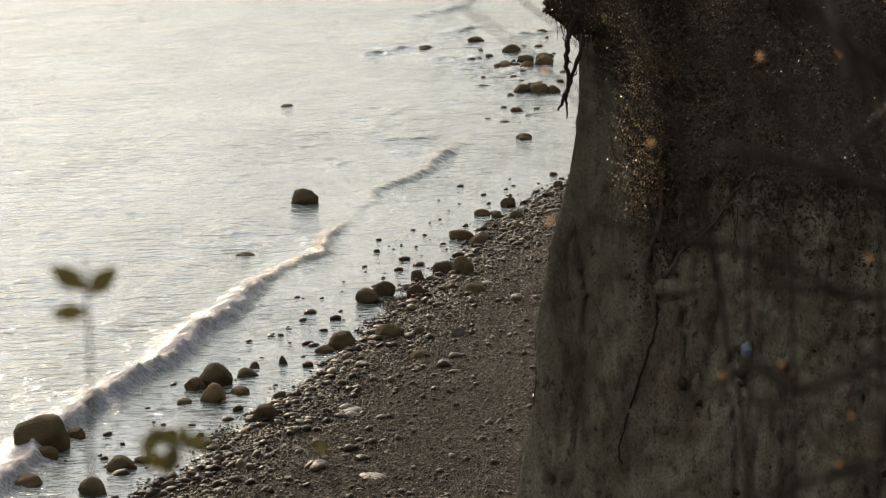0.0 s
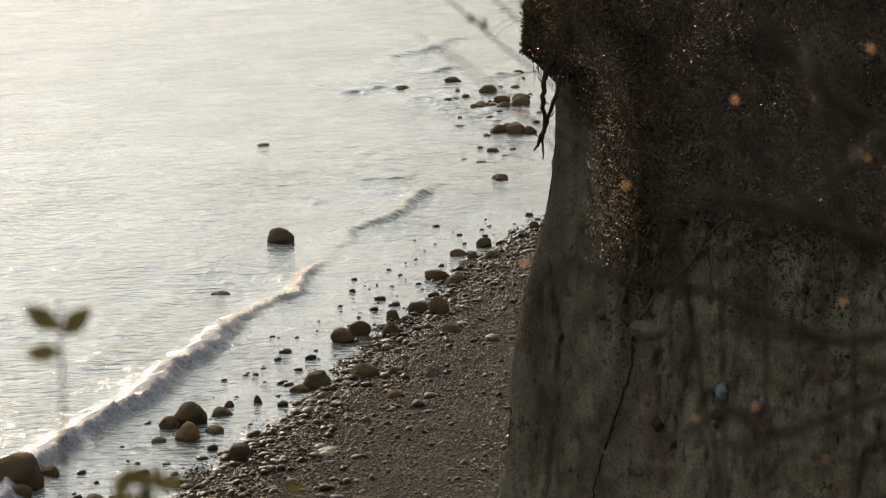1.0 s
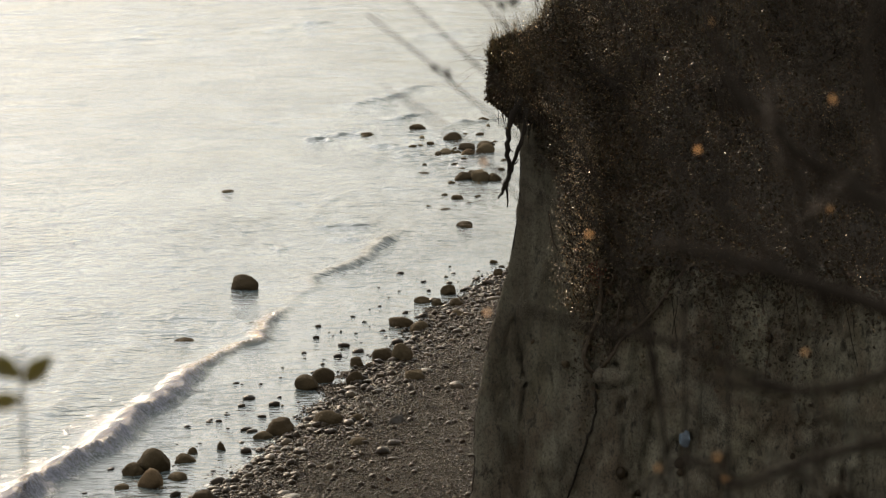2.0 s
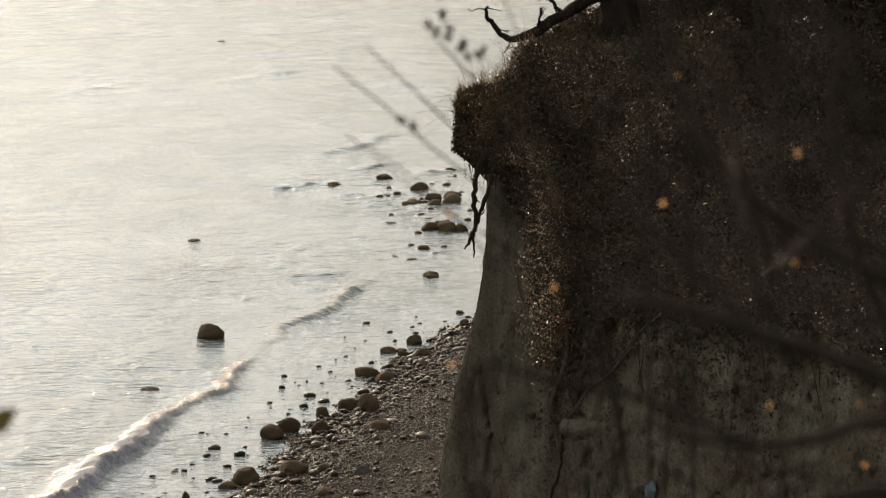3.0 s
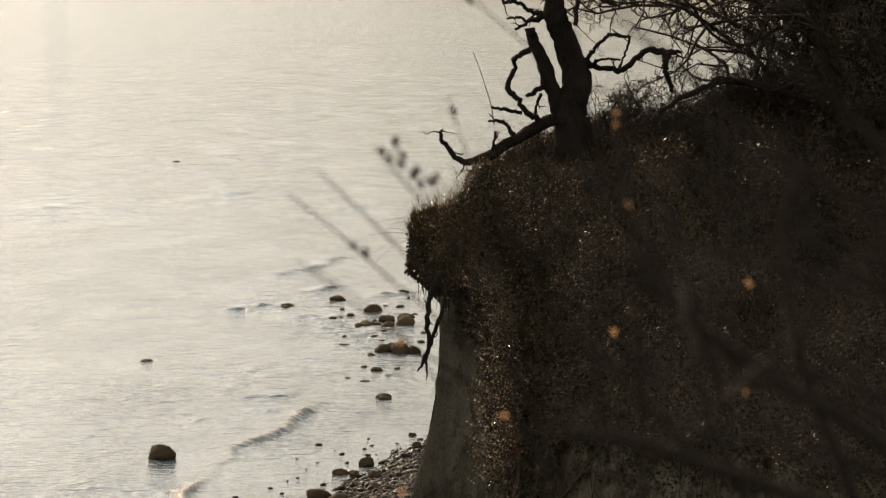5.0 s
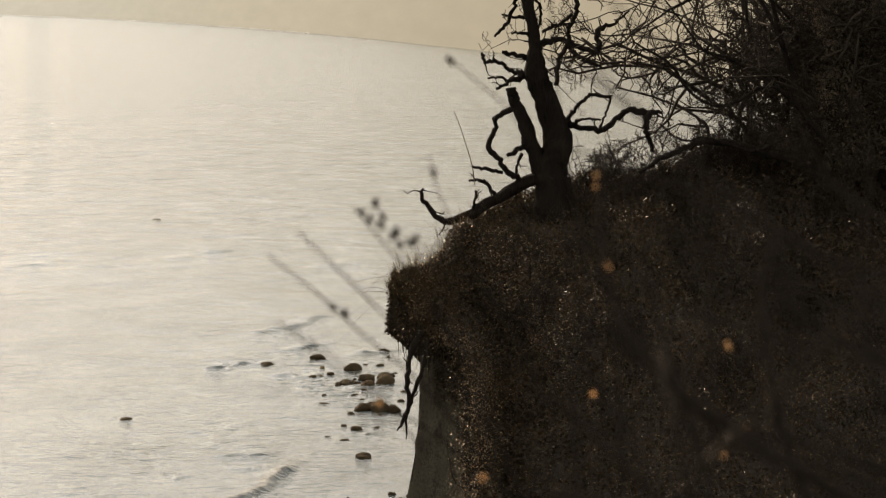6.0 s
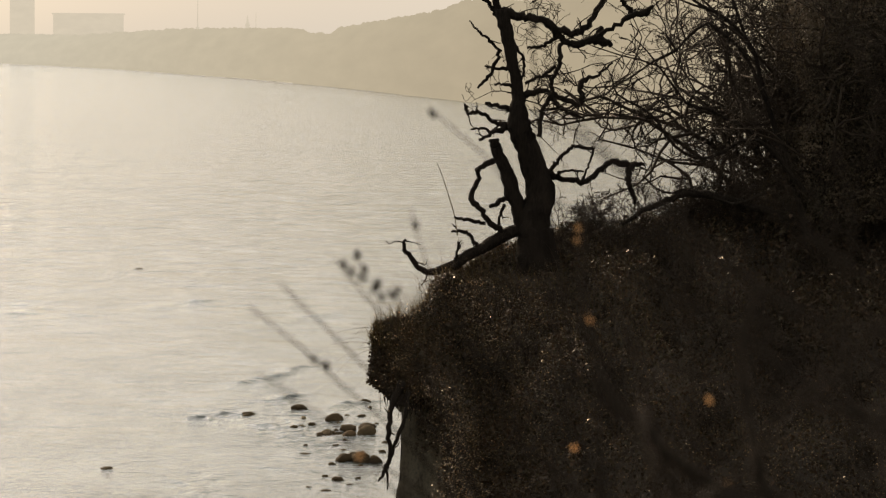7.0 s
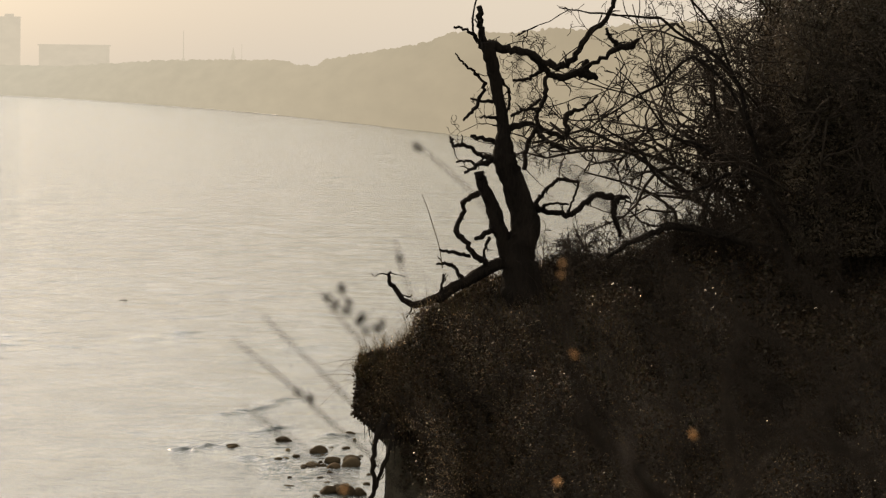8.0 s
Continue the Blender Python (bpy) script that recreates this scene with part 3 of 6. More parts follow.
def headland_point(a, v):
    """a: metres from the seaward edge. v 0 to 1 up the clay, 1 to 2 up the slope, 2 to 3 down the far side."""
    xr = 1.7 + a
    zb, zc = brow(xr + (fbm(xr * 1.3, xr * 0, 3, 4) - 0.5) * 0.5), crest_z(xr)
    z = np.where(v <= 1, -0.8 + v * (zb + 0.8), np.where(v <= 2, zb + (v - 1) * (zc - zb), zc - np.maximum(v - 2, 0) ** 1.5 * (zc + 0.8)))
    off = np.interp(z, OFF_Z, OFF_X)
    off = off + ((fbm(z * 1.7, a * 0 + 3, 3, 11) - 0.5) * 0.10 + (fbm(z * 7.0, a * 3 + 3, 3, 12) - 0.5) * 0.07) * np.exp(-a / 0.5)
    lean = np.exp(-a / 3.0)
    x = off * lean + 1.7 * (1 - lean) + a
    round_ = 0.05
    q = np.clip(a / round_, 0, 1)
    corner = round_ * (1 - np.sqrt(np.maximum(1 - (1 - q) ** 2, 0)))
    y = face_y(xr) + corner + 0.10 * (np.minimum(z, zb) - 10) + np.maximum(z - zb, 0) * 1.85 * np.clip(a, 0.15, 1)
    y = y + np.clip(v - 2, 0, 1) ** 0.6 * (1.0 + 0.35 * a) * np.clip(a / 0.4, 0, 1)
    rough = (fbm(x * 1.1 + 5, z * 0.6, 4, 15) - 0.5) * 0.55 + (fbm(x * 4.5, z * 1.6, 4, 16) - 0.5) * 0.22 + (fbm(x * 9, z * 6, 3, 17) - 0.5) * 0.12
    fissure = fbm(x * 1.6 + 0.5 * fbm(z * 0.9, x * 0.6, 3, 24), z * 0.22, 3, 25) - 0.5
    rough = rough - 0.16 * np.exp(-(fissure / 0.016) ** 2) - 0.08 * np.exp(-((fissure - 0.09) / 0.01) ** 2)
    chunk = np.abs(fbm(x * 2.6 + 0.7 * z, z * 1.5, 4, 26) - 0.5)
    rough = rough + 0.30 * chunk + 0.10 * np.abs(fbm(x * 8, z * 5, 3, 27) - 0.5)
    gully = -0.5 * np.clip(fbm(x * 0.9, z * 0.12 + 4, 2, 18) - 0.55, 0, 1)
    y = y - (rough + gully) * np.where(v <= 2, 1, 0.4) * np.clip(a / 0.5, 0.15, 1)
    z = z + np.where(v > 1, (fbm(x * 2.0, y * 2.0, 3, 19) - 0.5) * 0.25 * np.clip(a, 0.2, 1), 0)
    return x, y, z


ha = np.concatenate([np.arange(0, 1, 0.045) ** 1.3, np.arange(1, 8.5, 0.06), np.arange(8.5, 18, 0.5)])
hv = np.concatenate([np.linspace(0, 0.4, 20, endpoint=False), np.linspace(0.4, 1, 110, endpoint=False), np.linspace(1, 2, 120, endpoint=False), np.linspace(2, 3, 26)])
HA, HV = np.meshgrid(ha, hv)
HX, HY, HZ = headland_point(HA, HV)
cliff = sheet("cliff", HX, HY, HZ, [CLAY, SOIL])
slope_mask = (HV[:-1, :-1] >= 0.995) | ((HZ[:-1, :-1] > 12.7) & (HA[:-1, :-1] < 1.2))
cliff.data.polygons.foreach_set("material_index", slope_mask.astype(np.int32).ravel())
tagged(cliff, "grey boulder-clay sea cliff with a dark overgrown brow", "cliff", kind="structure")

# the land behind and under the camera
lx = spread(-12, 60, 1.2, -400, 1500, 1.3)
ly = spread(-40, 66, 1.2, -900, 900, 1.3)
LX, LY = np.meshgrid(lx, ly)
inside = np.minimum(np.maximum(LX - 0.33 * np.maximum(LY, 0) - 3.5, 6.2 - LY), LX + 8)
inside = np.where(LY > 50, LX - 0.4 * LY + 4, inside)
LZ = -1.5 + 17.5 * np.clip(inside / 2.2 + 0.5, 0, 1) + (fbm(LX * 0.2, LY * 0.2, 3, 80) - 0.5) * 0.5
land = sheet("cliff_top_land", LX, LY, LZ, TURF)
tagged(land, "grassy cliff top behind the shore", "land", kind="structure")

# ---- boulders ----
STONES = []
for seed in range(7):
    bm = stone_mesh("boulder", seed + 1.37, 3, 0.3)
    me = bpy.data.meshes.new("boulder")
    bm.to_mesh(me)
    bm.free()
    me.polygons.foreach_set("use_smooth", [True] * len(me.polygons))
    me.materials.append(BOULDER)
    STONES.append(me)
PALES = []
for me in STONES[:3]:
    me = me.copy()
    me.materials.clear()
    me.materials.append(PALE)
    PALES.append(me)
rng = random.Random(4)


def boulders(rows, label, group):
    for x, y, w, h in rows:
        ob = new("boulder", rng.choice(PALES if "pale" in label else STONES))
        wide, tall_ = w * 1.06, h * 1.36
        ob.location = (x, y, max(float(beach_height(np.array(x), np.array(y))) * 0.6, -0.04) + tall_ * 0.22)
        ob.scale = (wide, wide * rng.uniform(0.75, 1.1), tall_)
        ob.rotation_euler = (rng.uniform(-0.15, 0.15), rng.uniform(-0.15, 0.15), rng.uniform(-0.5, 0.5) + rng.choice((0, math.pi)))
        tagged(ob, label, "boulder", group)


boulders([(-4.76, 108.1, 0.92, 0.54), (-9.74, 73.3, 1.28, 0.97), (-9.04, 74.4, 0.45, 0.29), (-9.59, 72.3, 0.72, 0.34), (-6.03, 79.7, 0.94, 0.6), (-5.94, 77.9, 0.64, 0.5), (-6.48, 79.3, 0.51, 0.34), (-6.66, 77.7, 0.42, 0.19), (-5.3, 78.7, 0.48, 0.2), (-5.2, 80.6, 0.58, 0.26), (-5.09, 81.7, 0.26, 0.2), (-4.33, 82, 0.23, 0.26), (-8.86, 79.5, 0.4, 0.17)],
         "dark wet boulder standing in the shallow sea", "boulders in the shallows")
boulders([(-4.49, 75.7, 0.57, 0.43), (-7.6, 71.2, 0.71, 0.33), (-8.03, 69, 0.64, 0.39), (-9.79, 69.9, 0.87, 0.27), (-7.17, 71.8, 0.39, 0.18), (-2.83, 84, 0.69, 0.48), (-3.28, 83.4, 0.51, 0.21), (-1.59, 84.8, 0.7, 0.36), (-0.78, 84.9, 0.4, 0.24), (-0.71, 81.7, 0.53, 0.26), (-2.22, 90.1, 0.68, 0.42), (-1.8, 91.2, 0.69, 0.42), (-0.83, 90.5, 0.42, 0.36), (-0.78, 93.5, 0.4, 0.33), (-0.01, 94.1, 0.57, 0.44), (0.56, 93.8, 0.54, 0.5), (0.97, 90.5, 0.62, 0.36)],
         "dark wet boulder at the water edge of the beach", "boulders along the shore")
boulders([(0.66, 100.3, 0.83, 0.32), (1.16, 99.1, 0.6, 0.32), (1.36, 104.6, 0.49, 0.22), (1.84, 103.9, 0.37, 0.22), (2.28, 106.2, 0.49, 0.34), (2.45, 103.4, 0.41, 0.26), (2.41, 101.2, 0.36, 0.22), (4.08, 112.6, 0.28, 0.16), (4.13, 109.9, 0.31, 0.24)],
         "weathered boulder at the far end of the beach", "boulders along the shore")
boulders([(3.67, 135.8, 0.78, 0.36), (4.42, 135.5, 0.78, 0.56), (5, 135.3, 0.58, 0.34), (3.23, 129.8, 0.46, 0.21), (3.34, 121.7, 0.48, 0.17), (1.94, 155.2, 0.78, 0.28), (3.57, 150.3, 0.75, 0.38), (4.09, 144.4, 0.67, 0.31), (4.89, 145.2, 0.88, 0.47), (3.14, 145, 0.42, 0.21), (5.25, 157.9, 0.45, 0.2), (-0.6, 152.6, 0.55, 0.14)],
         "far wet boulder in the shallow sea", "boulders in the shallows")
boulders([(-1.7, 68.2, 0.85, 0.24), (-2.96, 69.9, 0.43, 0.23), (-2.35, 75.1, 0.51, 0.16), (-2.52, 76.2, 0.41, 0.14), (-2.37, 75.7, 0.6, 0.14), (0.33, 84.1, 0.39, 0.3)],
         "pale flat stone lying on the shingle", "stones on the beach")
# the far one at y 252.5 stands in for a swimming bird
boulders([(-6.43, 133.5, 0.38, 0.1), (-6.31, 98.4, 0.56, 0.11), (4.1, 146.6, 0.79, 0.39), (4.99, 147.7, 0.63, 0.26), (3.1, 145.5, 0.47, 0.21), (3.62, 145.3, 0.36, 0.16), (4.14, 144.4, 0.57, 0.26), (5.32, 148, 0.37, 0.19), (3.11, 134.7, 0.34, 0.14), (5.25, 157.9, 0.51, 0.23), (1.98, 138.2, 0.5, 0.1), (2.62, 126.7, 0.45, 0.09), (2.02, 127.8, 0.27, 0.07), (4.24, 136.8, 0.54, 0.34), (-9.8, 252.5, 0.75, 0.09), (-6.17, 98.2, 0.53, 0.11), (3.29, 122.1, 0.61, 0.2), (-6.51, 133.3, 0.48, 0.12), (-0.59, 152.9, 0.6, 0.22)],
         "low rock just breaking the sea surface", "boulders in the shallows")

small_ = random.Random(23)
boulders([(small_.uniform(1.2, 5.8), small_.gauss(147, 4.5), small_.uniform(0.2, 0.42), small_.uniform(0.08, 0.17)) for _ in range(22)] + [(small_.uniform(2.4, 5.4), small_.gauss(134, 5), small_.uniform(0.15, 0.34), small_.uniform(0.06, 0.13)) for _ in range(9)],
         "small dark rock awash over the far shoal", "boulders in the shallows")

# cobbles that can be told apart, then the joined shingle
COBBLES = []
for seed in range(8):
    bm = stone_mesh("cobble", seed + 9.1, 2, 0.2)
    me = bpy.data.meshes.new("cobble")
    bm.to_mesh(me)
    bm.free()
    me.polygons.foreach_set("use_smooth", [True] * len(me.polygons))
    me.materials.append(PEBBLE)
    COBBLES.append(me)
for i in range(300):
    y = 66 + 46 * rng.random() ** 1.25
    pick = rng.random()
    x = float(shore(np.array(y))) + (rng.gauss(0.5, 0.7) if pick < 0.5 else -2.8 * rng.random() ** 1.4 if pick < 0.72 else 4.0 * rng.random())
    size = 0.10 + 0.30 * rng.random() ** 2.6
    ob = new("cobble", rng.choice(COBBLES))
    ob.parent = ground
    ob.location = (x, y, max(float(beach_height(np.array(x), np.array(y))), -0.03) + size * 0.12)
    ob.scale = (size * rng.uniform(0.9, 1.6), size, size * rng.uniform(0.45, 0.8))
    ob.rotation_euler = (rng.uniform(-0.2, 0.2), rng.uniform(-0.2, 0.2), rng.uniform(0, 6.28))


def shingle(count, seed, detail, small, large, skew, far_up, label):
    """Joined stones over the beach: denser and larger near the water."""
    r = np.random.RandomState(seed)
    bm = bmesh.new()
    if detail:
        bmesh.ops.create_icosphere(bm, subdivisions=detail, radius=0.5)
    else:
        for v in ((0.5, 0, 0), (0, 0.5, 0), (-0.5, 0, 0), (0, -0.5, 0), (0, 0, 0.5), (0, 0, -0.5)):
            bm.verts.new(v)
        bm.verts.ensure_lookup_table()
        for k in range(4):
            bm.faces.new((bm.verts[k], bm.verts[(k + 1) % 4], bm.verts[4]))
            bm.faces.new((bm.verts[(k + 1) % 4], bm.verts[k], bm.verts[5]))
        bm.verts.index_update()
    unit = np.array([v.co[:] for v in bm.verts])
    tri = np.array([[v.index for v in f.verts] for f in bm.faces])
    bm.free()
    y = 65 + 47 * r.rand(count * 3)
    wide_ = 1.4 + 0.085 * (y - 69) + 0.9 - shore(y)
    y = y[r.rand(len(y)) * 9.5 < wide_][:count]
    count = len(y)
    wide_ = 1.4 + 0.085 * (y - 69) + 0.9 - shore(y)
    dist = np.minimum(r.rand(count) ** far_up * wide_, wide_)
    dist = np.where(r.rand(count) < 0.12, r.normal(-0.1, 0.55, count), dist)
    x = shore(y) + dist
    clump = fbm(x * 0.8, y * 0.4, 3, 91)
    size = (small + large * r.rand(count) ** skew) * (0.8 + 0.9 * np.clip(1 - np.abs(dist - 0.6) / 2.4, 0, 1) * clump)
    z = beach_height(x, y) + size * r.uniform(0.1, 0.3, count)
    ang = r.rand(count) * 6.283
    sc = np.stack([size * r.uniform(0.9, 1.5, count), size, size * r.uniform(0.5, 0.95, count)], 1)
    p = unit[None] * (1 + r.uniform(-0.2, 0.2, (count, len(unit), 1))) * sc[:, None]
    p[..., 2] += p[..., 0] * r.normal(0, 0.25, count)[:, None]
    c, s = np.cos(ang)[:, None], np.sin(ang)[:, None]
    P = np.stack([p[..., 0] * c - p[..., 1] * s + x[:, None], p[..., 0] * s + p[..., 1] * c + y[:, None], p[..., 2] + z[:, None]], -1)
    T = tri[None] + (np.arange(count) * len(unit))[:, None, None]
    mesh = bpy.data.meshes.new("shingle")
    mesh.vertices.add(count * len(unit))
    mesh.vertices.foreach_set("co", P.astype(np.float32).ravel())
    mesh.loops.add(T.size)
    mesh.loops.foreach_set("vertex_index", T.astype(np.int32).ravel())
    mesh.polygons.add(T.size // 3)
    mesh.polygons.foreach_set("loop_start", np.arange(0, T.size, 3, dtype=np.int32))
    mesh.update(calc_edges=True)
    ob = finish("shingle", mesh, PEBBLE, smooth=detail > 0)
    return tagged(ob, label, "pebbles", kind="stuff")


shingle(120000, 12, 0, 0.028, 0.04, 2.0, 0.8, "fine wet grey-brown gravel covering the upper beach")
shingle(30000, 13, 1, 0.04, 0.065, 2.5, 1.3, "wet grey-brown shingle lying over the beach")
shingle(1500, 14, 2, 0.09, 0.15, 2.2, 2.6, "larger wet stones strewn near the water edge")


def shallows_stones(count, seed):
    """Lone stones standing out of the shallow water."""
    r = np.random.RandomState(seed)
    for _ in range(count):
        y = 67 + 46 * r.rand() ** 1.2
        x = float(shore(np.array(y))) - 0.25 - 3.4 * r.rand() ** 1.7
        size = 0.07 + 0.22 * r.rand() ** 2.4
        ob = new("cobble", COBBLES[r.randint(8)])
        ob.location = (x, y, size * r.uniform(0.02, 0.14))
        ob.scale, ob.rotation_euler = (size * r.uniform(1.0, 1.7), size, size * r.uniform(0.5, 0.9)), (0, 0, r.rand() * 6.28)
        tagged(ob, "small dark stone breaking the shallow water", "stone", "stones in the shallows")


shallows_stones(130, 17)


# ---- the dead tree ----
def limb_points(rows, depth, turn):
    """Rows of centimetres across, centimetres up and millimetres of radius."""
    n = len(rows)
    return [(a / 100, depth + turn * math.sin(1.3 * i) * 0.1 + turn * 0.25 * i / n, b / 100, r / 1000) for i, (a, b, r) in enumerate(rows)]


tree = thing("dead_tree", "bare dead tree, dark and gnarled, leaning over the cliff edge", "tree", place=(4.52, 51.50, 14.67))
grown_limbs = []


def kept(points):
    """Remembers a limb, so that spurs can grow on it."""
    grown_limbs.append(points)
    return points


tube("trunk", kept(limb_points([(3, -65, 412), (0, 0, 331), (-2, 46, 251), (6, 93, 242), (-6, 139, 200), (-23, 181, 190), (-31, 209, 185), (-32, 246, 112), (-36, 278, 98), (-43, 315, 96), (-54, 361, 112), (-62, 393, 100)], 0.00, -0.2)), BARK, tree, sides=14, per=5, wobble=0.012, ragged=0.10, seed=0)
tube("broken_top", kept(limb_points([(-64, 388, 70), (-72, 421, 54), (-75, 451, 47)], 0.00, -0.3)), BARK, tree, sides=7, per=5, wobble=0.026, ragged=0.17, seed=1)
tube("second_trunk", kept(limb_points([(-16, 28, 134), (-29, 65, 125), (-42, 106, 125), (-56, 139, 107), (-67, 165, 90), (-71, 181, 81)], 0.00, 0.1)), BARK, tree, sides=10, per=5, wobble=0.016, ragged=0.13, seed=2)
tube("limb", kept(limb_points([(12, 47, 124), (-39, 28, 101), (-86, 4, 93), (-132, -24, 85), (-164, -36, 62), (-189, -34, 47), (-206, -13, 39), (-217, 3, 31), (-215, 16, 19)], 0.00, 0.2)), BARK, tree, sides=14, per=4, wobble=0.020, ragged=0.15, seed=3)
tube("branch", kept(limb_points([(-58, 29, 54), (-80, 48, 47), (-95, 70, 47), (-109, 84, 47), (-97, 113, 39), (-97, 132, 39), (-73, 146, 54)], 0.00, -0.7)), BARK, tree, sides=7, per=5, wobble=0.026, ragged=0.17, seed=4)
tube("branch", kept(limb_points([(-84, 43, 31), (-114, 48, 31), (-135, 53, 16)], 0.00, 0.0)), BARK, tree, sides=7, per=5, wobble=0.026, ragged=0.17, seed=5)
tube("branch", kept(limb_points([(-97, 3, 39), (-109, 22, 31), (-120, 29, 31), (-139, 28, 19)], 0.00, 0.7)), BARK, tree, sides=7, per=5, wobble=0.026, ragged=0.17, seed=6)
tube("branch", kept(limb_points([(-131, -18, 27), (-132, -3, 23), (-130, 14, 19)], 0.00, -1.0)), BARK, tree, sides=7, per=5, wobble=0.026, ragged=0.17, seed=7)
tube("branch", kept(limb_points([(-40, 88, 54), (-57, 81, 47), (-77, 70, 31)], 0.00, -0.3)), BARK, tree, sides=7, per=5, wobble=0.026, ragged=0.17, seed=8)
tube("branch", kept(limb_points([(-61, 32, 23), (-60, 55, 23), (-53, 72, 31)], 0.00, 0.3)), BARK, tree, sides=7, per=5, wobble=0.026, ragged=0.17, seed=9)
tube("branch", kept(limb_points([(17, 126, 70), (39, 116, 47), (62, 113, 47), (83, 112, 47), (107, 133, 47), (123, 143, 47), (150, 141, 62), (181, 139, 23)], 0.00, 1.0)), BARK, tree, sides=7, per=5, wobble=0.026, ragged=0.17, seed=10)
tube("branch", kept(limb_points([(159, 139, 54), (149, 124, 54), (152, 105, 47), (161, 77, 31)], 0.00, -0.7)), BARK, tree, sides=7, per=5, wobble=0.026, ragged=0.17, seed=11)
tube("branch", kept(limb_points([(23, 128, 39), (32, 144, 31), (45, 158, 31), (63, 170, 31), (92, 167, 23)], 0.00, 0.0)), BARK, tree, sides=7, per=5, wobble=0.026, ragged=0.17, seed=12)
tube("branch", kept(limb_points([(92, 167, 23), (87, 140, 19), (79, 114, 16)], 0.00, 0.7)), BARK, tree, sides=7, per=5, wobble=0.026, ragged=0.17, seed=13)
tube("branch", kept(limb_points([(34, 121, 31), (45, 130, 23), (75, 129, 16)], 0.00, -1.0)), BARK, tree, sides=7, per=5, wobble=0.026, ragged=0.17, seed=14)
tube("branch", kept(limb_points([(-61, 390, 93), (-26, 381, 70), (3, 377, 62), (32, 363, 62), (54, 354, 62), (75, 361, 54), (92, 386, 47), (117, 419, 47), (141, 443, 39), (145, 474, 39), (138, 520, 31)], 0.00, -0.3)), BARK, tree, sides=7, per=5, wobble=0.026, ragged=0.17, seed=15)
tube("branch", kept(limb_points([(12, 375, 54), (26, 360, 54), (40, 345, 54), (61, 337, 62), (89, 344, 70), (110, 340, 70), (122, 334, 31)], 0.00, 0.3)), BARK, tree, sides=7, per=5, wobble=0.026, ragged=0.17, seed=16)
tube("branch", kept(limb_points([(96, 342, 62), (102, 355, 70), (106, 365, 39)], 0.00, 1.0)), BARK, tree, sides=7, per=5, wobble=0.026, ragged=0.17, seed=17)
tube("branch", kept(limb_points([(101, 352, 39), (133, 371, 39), (159, 387, 54), (177, 391, 54), (186, 401, 23)], 0.00, -0.7)), BARK, tree, sides=7, per=5, wobble=0.026, ragged=0.17, seed=18)
tube("branch", kept(limb_points([(159, 387, 47), (146, 398, 39), (138, 407, 31), (135, 418, 23)], 0.00, 0.0)), BARK, tree, sides=7, per=5, wobble=0.026, ragged=0.17, seed=19)
tube("branch", kept(limb_points([(33, 351, 39), (20, 339, 31), (3, 333, 27), (-17, 331, 19)], 0.00, 0.7)), BARK, tree, sides=7, per=5, wobble=0.026, ragged=0.17, seed=20)
tube("branch", kept(limb_points([(37, 337, 39), (35, 310, 39), (24, 281, 35), (19, 248, 39), (6, 224, 39), (0, 186, 39)], 0.00, -1.0)), BARK, tree, sides=7, per=5, wobble=0.026, ragged=0.17, seed=21)
tube("branch", kept(limb_points([(29, 301, 31), (4, 284, 27), (-21, 272, 23)], 0.00, -0.3)), BARK, tree, sides=7, per=5, wobble=0.026, ragged=0.17, seed=22)
tube("branch", kept(limb_points([(-38, 333, 31), (-25, 315, 23), (-23, 297, 23), (-27, 278, 23)], 0.00, 0.3)), BARK, tree, sides=7, per=5, wobble=0.026, ragged=0.17, seed=23)
tube("branch", kept(limb_points([(-26, 250, 70), (4, 260, 47), (33, 250, 47), (67, 238, 47), (74, 253, 39), (73, 276, 47), (101, 287, 27), (126, 307, 16)], 0.00, 1.0)), BARK, tree, sides=7, per=5, wobble=0.026, ragged=0.17, seed=24)
tube("branch", kept(limb_points([(23, 249, 47), (37, 234, 39), (51, 225, 39), (77, 214, 16)], 0.00, -0.7)), BARK, tree, sides=7, per=5, wobble=0.026, ragged=0.17, seed=25)
tube("branch", kept(limb_points([(-37, 230, 47), (-61, 234, 39), (-86, 239, 31)], 0.00, 0.0)), BARK, tree, sides=7, per=5, wobble=0.026, ragged=0.17, seed=26)
tube("branch", kept(limb_points([(-49, 200, 70), (-65, 206, 39), (-81, 218, 31), (-97, 225, 31), (-113, 223, 31), (-118, 238, 19)], 0.00, 0.7)), BARK, tree, sides=7, per=5, wobble=0.026, ragged=0.17, seed=27)
tube("branch", kept(limb_points([(-55, 198, 54), (-77, 190, 31), (-97, 180, 23)], 0.00, -1.0)), BARK, tree, sides=7, per=5, wobble=0.026, ragged=0.17, seed=28)
tube("branch", kept(limb_points([(-77, 191, 23), (-90, 198, 23), (-110, 196, 16)], 0.00, -0.3)), BARK, tree, sides=7, per=5, wobble=0.026, ragged=0.17, seed=29)
tube("branch", kept(limb_points([(-64, 328, 31), (-68, 305, 31), (-82, 282, 31), (-98, 264, 19)], 0.00, 0.3)), BARK, tree, sides=7, per=5, wobble=0.026, ragged=0.17, seed=30)
tube("branch", kept(limb_points([(-50, 295, 31), (-85, 300, 19)], 0.00, 1.0)), BARK, tree, sides=7, per=5, wobble=0.026, ragged=0.17, seed=31)
tube("branch", kept(limb_points([(-42, 266, 31), (-59, 271, 23), (-72, 270, 16)], 0.00, -0.7)), BARK, tree, sides=7, per=5, wobble=0.026, ragged=0.17, seed=32)
